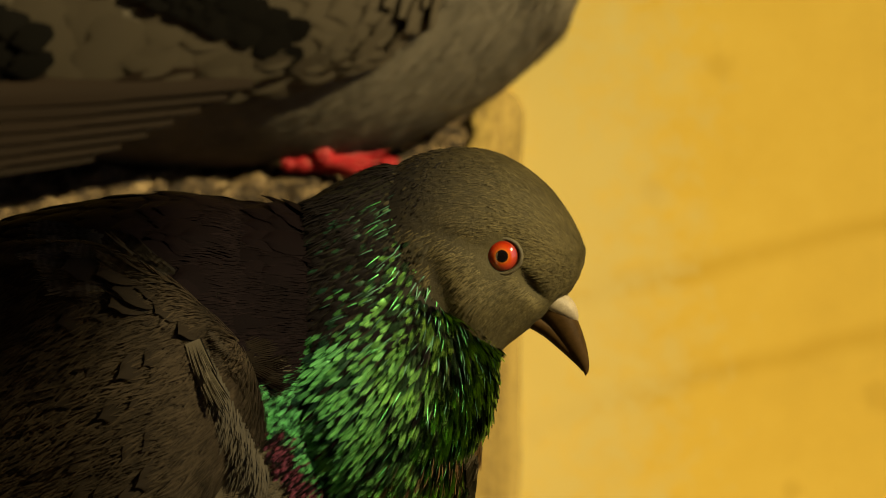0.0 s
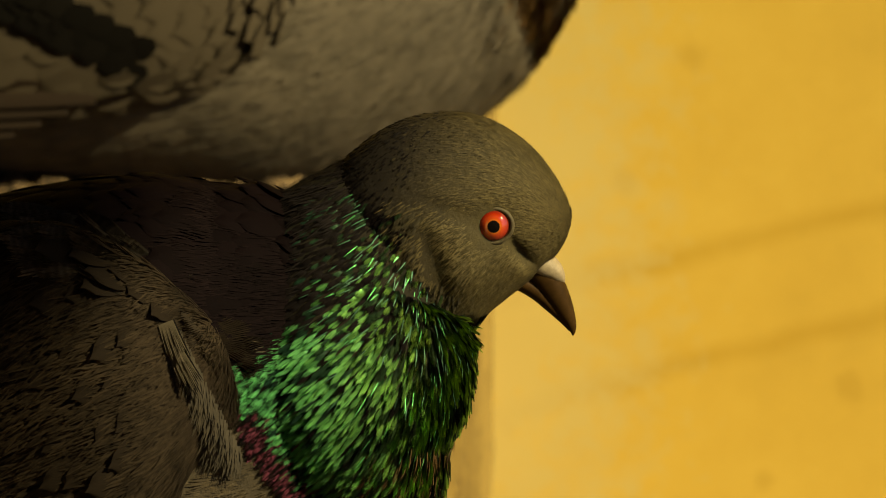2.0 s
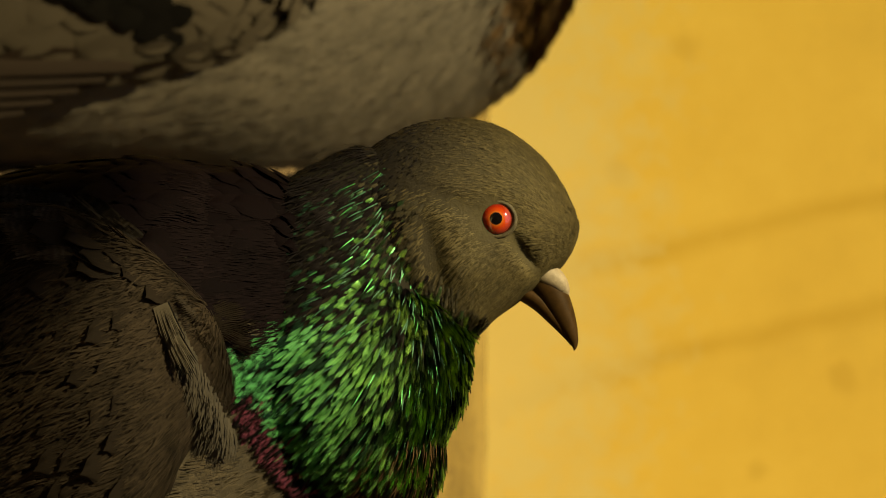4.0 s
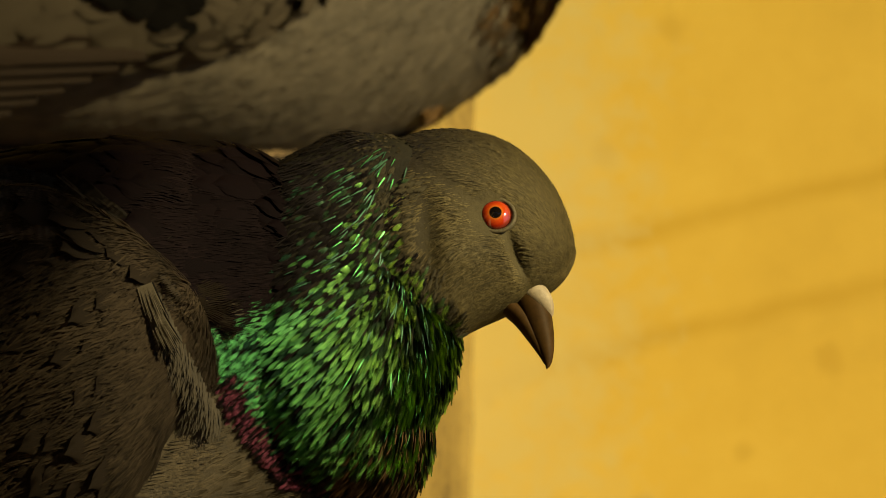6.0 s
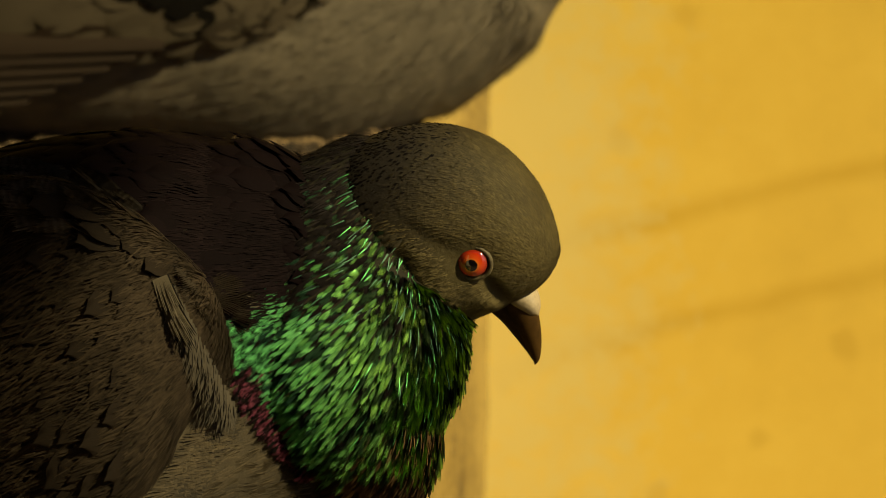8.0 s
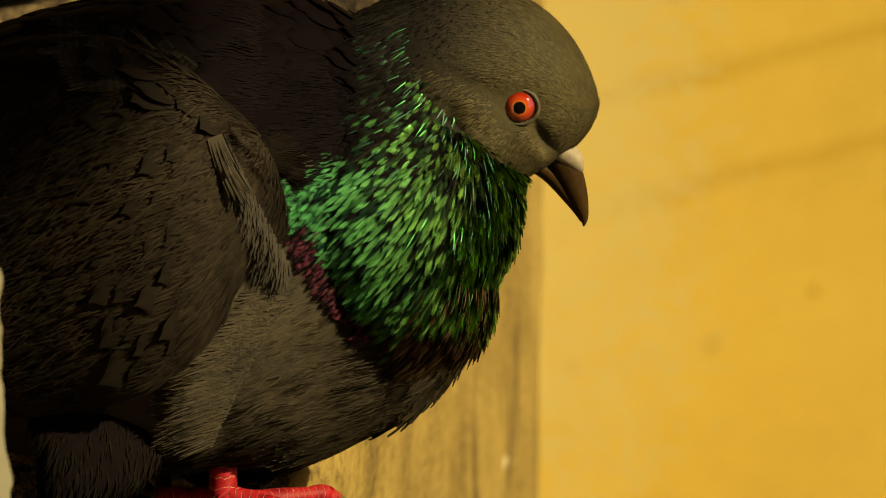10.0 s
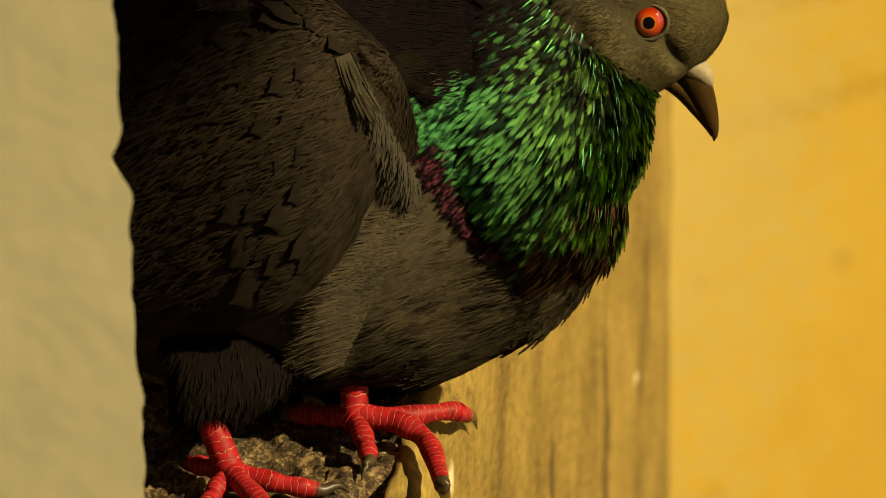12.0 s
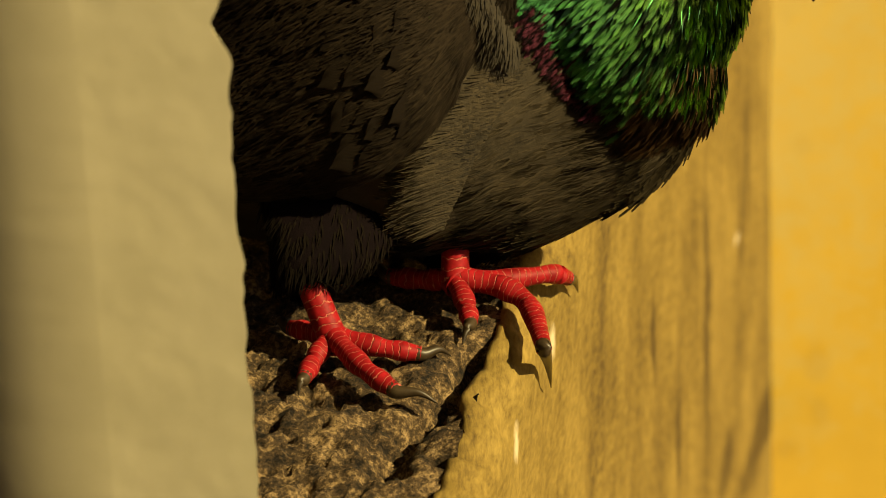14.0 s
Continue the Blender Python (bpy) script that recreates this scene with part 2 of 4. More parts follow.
def eye_mat():
    m, t, b = material("orange_iris", (0.8, 0.1, 0.01), 0.08, 0, 0.6)
    c = coords(t)
    sep = t.nodes.new("ShaderNodeSeparateXYZ")
    t.links.new(c, sep.inputs[0])
    r2 = maths(t, "ADD", maths(t, "POWER", sep.outputs[0], 2.0), maths(t, "POWER", sep.outputs[2], 2.0))
    r = maths(t, "MULTIPLY", maths(t, "SQRT", r2), 1 / 0.0039)
    r = maths(t, "ADD", r, maths(t, "MULTIPLY", maths(t, "SUBTRACT", noise_of(t, c, 1800, 3), 0.5), 0.06))
    col = ramp(t, r, [(0.0, (0.004, 0.003, 0.003)), (0.34, (0.004, 0.003, 0.003)), (0.39, (0.40, 0.10, 0.012)),
                      (0.50, (0.40, 0.045, 0.005)), (0.74, (0.27, 0.016, 0.003)), (0.92, (0.07, 0.010, 0.005))])
    t.links.new(col, b.inputs["Base Color"])
    b.inputs["Coat Weight"].default_value = 0.6
    b.inputs["Coat Roughness"].default_value = 0.03
    return m


LEG, IRIS = leg_mat(), eye_mat()


# ---- building helpers ----
def spot(u, v, depth=0.0):
    """A place in the plan's space; depth in drawing units, away from the lens."""
    return Vector((u - 784, depth, 441 - v)) * UNIT


def mesh_object(name, verts, faces, mat, parent=None, origin=None, uvs=None, smooth=True, label=""):
    base = Vector(origin) if origin else Vector((0, 0, 0))
    me = bpy.data.meshes.new(name)
    me.from_pydata([tuple(Vector(v) - base) for v in verts], [], faces)
    if uvs is not None:
        layer = me.uv_layers.new(name="UVMap")
        layer.data.foreach_set("uv", [c for l in me.loops for c in uvs[l.vertex_index]])
    if smooth:
        me.polygons.foreach_set("use_smooth", [True] * len(me.polygons))
    me.materials.append(mat)
    ob = new(name, me)
    ob.location = base
    if parent:
        ob.parent = parent
        ob.location = base - START.get(parent.name, Vector((0, 0, 0)))
    START[ob.name] = base
    if label:
        tagged(ob, label)
    return ob


START = {}


class Loft:
    """A closed body round a spine: stations of u, v, half height, half depth and, if wanted, the depth of the centre."""

    def __init__(self, stations, power=2.0, scale=1.0, base=0.0):
        self.s = [(*st, 0.0)[:5] for st in stations]
        self.power, self.scale, self.base, self.table = power, scale, base, None

    def put(self, u, v, depth):
        return spot(u, v, depth) * self.scale + Vector((0, self.base, 0))

    def raw(self, f):
        n = len(self.s) - 1
        x = min(max(f, 0.0), 1.0) * n
        i = min(int(x), n - 1)
        k = x - i
        p = [self.s[max(0, min(n, j))] for j in (i - 1, i, i + 1, i + 2)]
        out = []
        for a, b, c, d in zip(*p):
            out.append(0.5 * (2 * b + (c - a) * k + (2 * a - 5 * b + 4 * c - d) * k * k + (3 * b - a - 3 * c + d) * k ** 3))
        out[2], out[3] = max(out[2], 1.0), max(out[3], 1.0)
        return out

    def at(self, f):
        if self.table is None:
            self.table = [self.raw(i / 600) for i in range(601)]
        x = min(max(f, 0.0), 1.0) * 600
        i = min(int(x), 599)
        k = x - i
        return [a + (b - a) * k for a, b in zip(self.table[i], self.table[i + 1])]

    def place(self, f, ang):
        u, v, h, w, dep = self.at(f)
        a, b = self.at(f - 0.01), self.at(f + 0.01)
        du, dv = b[0] - a[0], b[1] - a[1]
        l = math.hypot(du, dv) or 1
        nu, nv = dv / l, -du / l       # upwards off the spine
        c, s = math.cos(ang), math.sin(ang)
        e = 2 / self.power
        c, s = math.copysign(abs(c) ** e, c), math.copysign(abs(s) ** e, s)
        return self.put(u + nu * h * c, v + nv * h * c, dep - w * s)

    def frame_at(self, f, ang):
        p = self.place(f, ang)
        t = (self.place(min(f + 0.01, 1), ang) - self.place(max(f - 0.01, 0), ang)).normalized()
        g = (self.place(f, ang + 0.02) - self.place(f, ang - 0.02)).normalized()
        n = g.cross(t).normalized()
        u, v, h, w, dep = self.at(f)
        if n.dot(p - self.put(u, v, dep)) < 0:
            n = -n
        return p, t, n

    def mesh(self, rings=40, around=40, ripple=0.0):
        verts, faces = [], []
        for i in range(rings + 1):
            for j in range(around):
                p = self.place(i / rings, 2 * math.pi * j / around)
                if ripple:
                    p = p + Vector((1, 1, 1)) * ripple * noise.noise(p * 120)
                verts.append(p)
        for i in range(rings):
            for j in range(around):
                a, b = i * around + j, i * around + (j + 1) % around
                faces.append((a, b, b + around, a + around))
        faces.append(tuple(range(around - 1, -1, -1)))
        faces.append(tuple(rings * around + j for j in range(around)))
        return verts, faces


class EdgeLoft(Loft):
    """A closed body between two outlines: stations of upper u, v, lower u, v and half depth; dents lie in its sides."""
    dents = ()

    def place(self, f, ang):
        ua, va, ub, vb, w = self.at(f)
        c, s = math.cos(ang), math.sin(ang)
        e = 2 / self.power
        c, s = math.copysign(abs(c) ** e, c), math.copysign(abs(s) ** e, s)
        u, v = (ua + ub) / 2 + (ua - ub) / 2 * c, (va + vb) / 2 + (va - vb) / 2 * c
        for du, dv, long, wide, lean, deep in self.dents:
            x, y = (u - du) * math.cos(lean) + (v - dv) * math.sin(lean), (v - dv) * math.cos(lean) - (u - du) * math.sin(lean)
            w *= 1 - deep * math.exp(-(x / long) ** 2 - (y / wide) ** 2)
        return self.put(u, v, -w * s)

    def raw(self, f):
        n = len(self.s) - 1
        x = min(max(f, 0.0), 1.0) * n
        i = min(int(x), n - 1)
        k = x - i
        p = [self.s[max(0, min(n, j))] for j in (i - 1, i, i + 1, i + 2)]
        return [0.5 * (2 * b + (c - a) * k + (2 * a - 5 * b + 4 * c - d) * k * k + (3 * b - a - 3 * c + d) * k ** 3) for a, b, c, d in zip(*p)]

    def frame_at(self, f, ang):
        p = self.place(f, ang)
        t = (self.place(min(f + 0.01, 1), ang) - self.place(max(f - 0.01, 0), ang)).normalized()
        g = (self.place(f, ang + 0.02) - self.place(f, ang - 0.02)).normalized()
        n = g.cross(t).normalized()
        ua, va, ub, vb, w = self.at(f)
        if n.dot(p - self.put((ua + ub) / 2, (va + vb) / 2, 0)) < 0:
            n = -n
        return p, t, n


def vane(point=0.5, cup=0.16, rows=6, cols=4, notch=0.0):
    """One feather of length 1 along y and width 1 across, slightly cupped: vertices, faces, uvs."""
    verts, faces, uvs = [], [], []
    for i in range(rows + 1):
        y = i / rows
        w = (math.sin(min(1, y * 1.25 + 0.12) * math.pi / 2) ** 0.7) * max(0.06, math.sqrt(max(0, 1 - max(0, (y - point) / (1 - point)) ** 2)))
        for j in range(cols + 1):
            x = (j / cols - 0.5)
            droop = -0.10 * y * y
            yy = y - abs(x) * 0.16 * (1 if y > 0.3 else 0)
            if notch and i == rows:
                yy -= notch * (j % 2)
            verts.append((x * w, yy, cup * (0.25 - x * x) * (0.6 + y * 0.6) * w + droop * 0.6))
            uvs.append((j / cols, y))
    for i in range(rows):
        for j in range(cols):
            a = i * (cols + 1) + j
            faces.append((a, a + 1, a + cols + 2, a + cols + 1))
    return verts, faces, uvs


def barbed(barbs=9, cup=0.25, spread=0.55, seed=1, ragged=0.12):
    """A loose feather of length 1 and width 1 made of single barbs that fan out from its root."""
    rng = random.Random(seed)
    verts, faces, uvs = [], [], []
    for i in range(barbs + 1):
        x = i / barbs - 0.5
        verts.append((x * spread, 0.0, cup * (0.25 - x * x) * 0.4))
        uvs.append((i / barbs, 0.0))
    for i in range(barbs):
        x = (i + 0.5) / barbs - 0.5
        far = 1.0 - 1.1 * x * x - rng.uniform(0, ragged)
        w = 0.38 / barbs
        k = len(verts)
        for y, xs, ws in ((0.5, 0.5 + spread * 0.5, 1.05), (0.85, 1.0, 0.8), (1.0, 1.04 + rng.uniform(-.06, .06), 0.12)):
            yy = y * far
            z = cup * (0.25 - x * x) * (0.4 + 0.6 * y) - 0.07 * y * y + rng.uniform(-0.02, 0.02)
            for side in (-1, 1):
                verts.append((x * xs + side * w * ws, yy, z + side * 0.02))
                uvs.append(((i + 0.5) / barbs, yy))
        faces.append((i, i + 1, k + 1, k))
        for j in range(2):
            a = k + 2 * j
            faces.append((a, a + 1, a + 3, a + 2))
    return verts, faces, uvs


def vane_mesh(name, mat, **kw):
    v, f, uv = (barbed if "barbs" in kw else vane)(**kw)
    me = bpy.data.meshes.new(name)
    me.from_pydata(v, [], f)
    layer = me.uv_layers.new(name="UVMap")
    layer.data.foreach_set("uv", [c for l in me.loops for c in uv[l.vertex_index]])
    me.polygons.foreach_set("use_smooth", [True] * len(me.polygons))
    me.materials.append(mat)
    return me


def lay(p, flow, n, length, width, lift=0.12, roll=0.0):
    """The pose of a feather whose root is p, which points along flow and lies on a surface of normal n."""
    flow = (flow - n * flow.dot(n)).normalized()
    y = (flow + n * lift).normalized()
    x = y.cross(n).normalized()
    z = x.cross(y)
    m = Matrix((x, y, z)).transposed().to_4x4()
    return Matrix.Translation(p) @ m @ Matrix.Rotation(roll, 4, "Y") @ Matrix.Diagonal((width, length, (width + length) / 2, 1))


def feather_parts(name, mesh, poses, parent):
    base = START[parent.name]
    for m in poses:
        ob = new(name, mesh)
        ob.parent = parent
        ob.matrix_basis = Matrix.Translation(-base) @ m


def joined_feathers(name, mat, poses, parent, label="", **kw):
    kinds = [barbed(**{**kw, "seed": k}) for k in range(5)] if "barbs" in kw else [vane(**kw)]
    rng = random.Random(len(poses))
    verts, faces, uvs, shade = [], [], [], []
    blocks = [(np.array(v0), f0, uv0) for v0, f0, uv0 in kinds]
    for m in poses:
        v0, f0, uv0 = blocks[rng.randrange(len(blocks))]
        k = len(verts)
        mm = np.array(m)
        verts += list(map(tuple, v0 @ mm[:3, :3].T + mm[:3, 3]))
        faces += [tuple(i + k for i in f) for f in f0]
        uvs += uv0
        shade += [(rng.random(), 0.0)] * len(v0)
    ob = mesh_object(name, verts, faces, mat, parent, START[parent.name], uvs, label=label)
    layer = ob.data.uv_layers.new(name="Shade")
    layer.data.foreach_set("uv", [c for l in ob.data.loops for c in shade[l.vertex_index]])
    return tagged(ob, kind="stuff")


def down_coat(name, mat, spots, parent, length, width, lift=0.25, label="", rng=None):
    """Fine barbs of plumage: thin tapered blades along the lie of the feathers. spots: place, flow, normal."""
    verts, faces, uvs = [], [], []
    for p, flow, n in spots:
        l, w = length * rng.uniform(0.6, 1.25), width * rng.uniform(0.7, 1.3)
        flow = (flow - n * flow.dot(n)).normalized()
        side = flow.cross(n)
        flow = (flow + side * rng.uniform(-0.22, 0.22)).normalized()
        side = flow.cross(n).normalized()
        up = n * lift * rng.uniform(0.3, 1.2)
        k = len(verts)
        q = p - n * 0.0002
        mid = q + (flow * 0.55 + up * 0.5) * l
        verts += [q - side * w * 0.5, q + side * w * 0.5, mid + side * w * 0.4, mid - side * w * 0.4, q + (flow + up * 0.45) * l]
        faces += [(k, k + 1, k + 2, k + 3), (k + 3, k + 2, k + 4)]
        uvs += [(0, 0), (1, 0), (1, 0.5), (0, 0.5), (0.5, 1)]
    ob = mesh_object(name, verts, faces, mat, parent, START[parent.name], uvs, label=label)
    return tagged(ob, kind="stuff")


def thing(name, matrix, label, category):
    ob = new(name)
    ob.matrix_world = matrix
    ob.empty_display_size = 0.02
    START[ob.name] = Vector((0, 0, 0))
    return tagged(ob, label, category)


def tube(points, radii, around=12, seam=1.0):
    """A round limb along points with uvs that count scales along it."""
    verts, faces, uvs = [], [], []
    run = 0.0
    n = len(points)
    for i, p in enumerate(points):
        p = Vector(p)
        a, b = Vector(points[max(0, i - 1)]), Vector(points[min(n - 1, i + 1)])
        t = (b - a).normalized()
        ref = Vector((0.3, 1, 0.2)) if abs(t.y) < 0.8 else Vector((1, 0, 0.2))
        x = t.cross(ref).normalized()
        y = t.cross(x)
        if i:
            run += (p - Vector(points[i - 1])).length
        for j in range(around):
            g = 2 * math.pi * j / around
            verts.append(p + (x * math.cos(g) + y * math.sin(g)) * radii[i])
            uvs.append((j / around, run * seam))
    for i in range(n - 1):
        for j in range(around):
            a, b = i * around + j, i * around + (j + 1) % around
            faces.append((a, b, b + around, a + around))
    faces.append(tuple(range(around - 1, -1, -1)))
    faces.append(tuple((n - 1) * around + j for j in range(around)))
    return verts, faces, uvs


def curve_points(ctrl, n):
    out = []
    m = len(ctrl) - 1
    for i in range(n + 1):
        x = i / n * m
        k = min(int(x), m - 1)
        f = x - k
        p = [Vector(ctrl[max(0, min(m, j))]) for j in (k - 1, k, k + 1, k + 2)]
        out.append(0.5 * (2 * p[1] + (p[2] - p[0]) * f + (2 * p[0] - 5 * p[1] + 4 * p[2] - p[3]) * f * f + (3 * p[1] - p[0] - 3 * p[2] + p[3]) * f ** 3))
    return out


def box_verts(lo, hi):
    v = [(x, y, z) for x in (lo[0], hi[0]) for y in (lo[1], hi[1]) for z in (lo[2], hi[2])]
    f = [(0, 1, 3, 2), (4, 6, 7, 5), (0, 4, 5, 1), (2, 3, 7, 6), (0, 2, 6, 4), (1, 5, 7, 3)]
    return v, f


def onto(u, v, z=LEDGE):
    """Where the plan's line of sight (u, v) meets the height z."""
    way = rig @ Vector(((u - 784) / FOCAL, 1.0, (441 - v) / FOCAL))
    return EYE + way * ((z - EYE.z) / way.z)


# ---- the place ----
EDGE_TURN = radians(9.0)
EDGE = onto(705, 860)                       # a point on the ledge's outer edge
ALONG = Vector((math.sin(EDGE_TURN), math.cos(EDGE_TURN), 0))
OUT = Vector((math.cos(EDGE_TURN), -math.sin(EDGE_TURN), 0))
FAR = 0.41                                   # from that point to the far wall
NEAR = -0.135


INTO = PLAN.inverted()


def on_ledge(u, v, up=0.003):
    return INTO @ onto(u, v, LEDGE + up)


def on_face(u, v, out=0.004):
    way = rig @ Vector(((u - 784) / FOCAL, 1.0, (441 - v) / FOCAL))
    base = EDGE + OUT * out
    return INTO @ (EYE + way * ((base - EYE).dot(OUT) / way.dot(OUT)))


def ledge_point(a, o, z):
    return EDGE + ALONG * a + OUT * o + Vector((0, 0, z - LEDGE))


CRACK = [onto(430, 1120), onto(466, 1046), onto(535, 1000), onto(577, 935), onto(600, 915)]


def stone_height(p):
    h = 0.0022 * noise.noise(p * 42) + 0.0020 * noise.noise(p * 120) + 0.0018 * noise.noise(p * 280) + 0.0014 * noise.noise(p * 600)
    pit = noise.noise(p * 170 + Vector((7, 3, 1)))
    h -= 0.007 * max(0.0, pit - 0.2)
    near = min((p - Vector((a.x + (b.x - a.x) * k, a.y + (b.y - a.y) * k, p.z))).length for a, b in zip(CRACK, CRACK[1:]) for k in (0, 0.25, 0.5, 0.75))
    h -= 0.008 * math.exp(-(near / 0.0034) ** 2)
    return h - 0.001


def strip(rows, cols, point):
    verts = [point(a, c) for a in rows for c in cols]
    k = len(cols)
    faces = [(i * k + j, i * k + j + 1, i * k + k + j + 1, i * k + k + j) for i in range(len(rows) - 1) for j in range(k - 1)]
    return verts, faces


ROWS = [NEAR + 0.0011 * i for i in range(233)] + [0.121 + (FAR - 0.121) * i / 90 for i in range(91)]
ARRIS = 0.010


def build_ledge():
    # worn stone sill with a rough pitted top
    cols = [-0.40, -0.33, -0.27, -0.22] + [-0.18 + 0.0012 * i for i in range(142)]
    cols[-1] = -ARRIS + 0.002

    def top(a, o):
        p = ledge_point(a, o, LEDGE)
        p.z += stone_height(p)
        return p
    v, f = strip(ROWS, cols, top)
    tagged(mesh_object("ledge_top", v, f, STONE), "rough dark pitted stone top of the ledge", "ledge", kind="structure")
    # plastered face below it, its arris rounded and uneven
    cols = [(-ARRIS, -0.006), (-ARRIS + 0.0005, -0.0005)] + [(-ARRIS + ARRIS * math.sin(g), -ARRIS + ARRIS * math.cos(g)) for g in [i * math.pi / 16 for i in range(1, 9)]]
    cols += [(0, -ARRIS - 0.003 * i) for i in range(1, 45)] + [(0, -0.15 - 0.085 * i) for i in range(11)]

    def front(a, c):
        o, dz = c
        z = LEDGE + dz
        d = 0.0012 * noise.noise(Vector((a * 45, 0, z * 12))) + 0.0007 * noise.noise(Vector((a * 160, 2, z * 60)))
        p = ledge_point(a, o + d, z)
        if dz > -0.012:
            p.z += 0.0018 * noise.noise(Vector((a * 55, 4, 9))) + 0.0012 * noise.noise(Vector((a * 190, 4, o * 200)))
            p -= OUT * 0.0035 * max(0, noise.noise(Vector((a * 38, 3, 1))) - 0.1)
        return p
    v, f = strip(ROWS, cols, front)
    drips = []
    for u, v2, size, tall in ((1000, 860, 0.0035, 16), (945, 1060, 0.003, 9), (1060, 700, 0.002, 12), (905, 900, 0.002, 8), (1096, 1045, 0.026, 0.36), (1098, 1085, 0.012, 0.4), (1030, 1130, 0.008, 1.5), (1075, 600, 0.002, 20)):
        drips.append((PLAN @ on_face(u, v2, 0.0), size, tall))
    blotched(FACE, drips, (0.035, 0.018, 0.005), 0.8)
    blotched(FACE, [(PLAN @ on_face(663, 1085, 0.0), 0.0016, 3.2), (PLAN @ on_face(728, 905, 0.0), 0.0016, 3.5), (PLAN @ on_face(1052, 725, 0.0), 0.0018, 1.1)], (0.60, 0.50, 0.34), 0.8)
    k = len(v)
    v += [ledge_point(NEAR, o, z) for o, z in ((-0.40, LEDGE - 0.004), (-ARRIS, LEDGE - 0.004), (0, LEDGE - ARRIS), (0, 0.0), (-0.40, 0.0))]
    f.append((k, k + 4, k + 3, k + 2, k + 1))
    tagged(mesh_object("wall_below_ledge", v, f, FACE), "tan plaster face below the ledge with dark drip streaks", "wall", kind="structure")


def on_wall(u, v, y):
    way = rig @ Vector(((u - 784) / FOCAL, 1.0, (441 - v) / FOCAL))
    return EYE + way * ((y - EYE.y) / way.y)


def blot(tree, place, size, tall, wobble):
    """A soft stain or pale patch: 1 at its middle, 0 outside."""
    c = tree.nodes.new("ShaderNodeTexCoord")
    m = tree.nodes.new("ShaderNodeVectorMath")
    m.operation = "SUBTRACT"
    tree.links.new(c.outputs["Object"], m.inputs[0])
    m.inputs[1].default_value = place
    s = tree.nodes.new("ShaderNodeVectorMath")
    s.operation = "MULTIPLY"
    tree.links.new(m.outputs[0], s.inputs[0])
    s.inputs[1].default_value = (1 / size, 0.3 / size, 1 / (size * tall))
    l = tree.nodes.new("ShaderNodeVectorMath")
    l.operation = "LENGTH"
    tree.links.new(s.outputs[0], l.inputs[0])
    d = maths(tree, "ADD", l.outputs["Value"], maths(tree, "MULTIPLY", maths(tree, "SUBTRACT", wobble, 0.5), 1.4))
    return ramp(tree, d, [(0.35, (1, 1, 1)), (1.0, (0, 0, 0))])


def blotched(mat, places, tint, strength):
    t = mat.node_tree
    b = t.nodes["Principled BSDF"]
    old = b.inputs["Base Color"].links[0].from_socket
    wob = noise_of(t, coords(t), 160, 3)
    for place, size, tall in places:
        old = mixed(t, maths(t, "MULTIPLY", blot(t, place, size, tall, wob), strength), old, tint)
    t.links.new(old, b.inputs["Base Color"])


def smeared(mat, lines, tint, strength):
    """Long soft diagonal smears on the wall, each from one place to another."""
    t = mat.node_tree
    b = t.nodes["Principled BSDF"]
    old = b.inputs["Base Color"].links[0].from_socket
    sep = t.nodes.new("ShaderNodeSeparateXYZ")
    t.links.new(coords(t), sep.inputs[0])
    wave = maths(t, "MULTIPLY", maths(t, "SUBTRACT", noise_of(t, coords(t), 14, 2), 0.5), 0.02)
    patch = noise_of(t, coords(t), 22, 3)
    for p, q, wide in lines:
        k = (q.z - p.z) / (q.x - p.x)
        d = maths(t, "SUBTRACT", sep.outputs[2], maths(t, "ADD", maths(t, "MULTIPLY", sep.outputs[0], k), p.z - k * p.x))
        d = maths(t, "ABSOLUTE", maths(t, "ADD", d, wave))
        f = ramp(t, maths(t, "DIVIDE", d, wide), [(0.0, (1, 1, 1)), (1.0, (0, 0, 0))])
        f = maths(t, "MULTIPLY", f, maths(t, "MULTIPLY", patch, strength))
        old = mixed(t, f, old, tint)
    t.links.new(old, b.inputs["Base Color"])


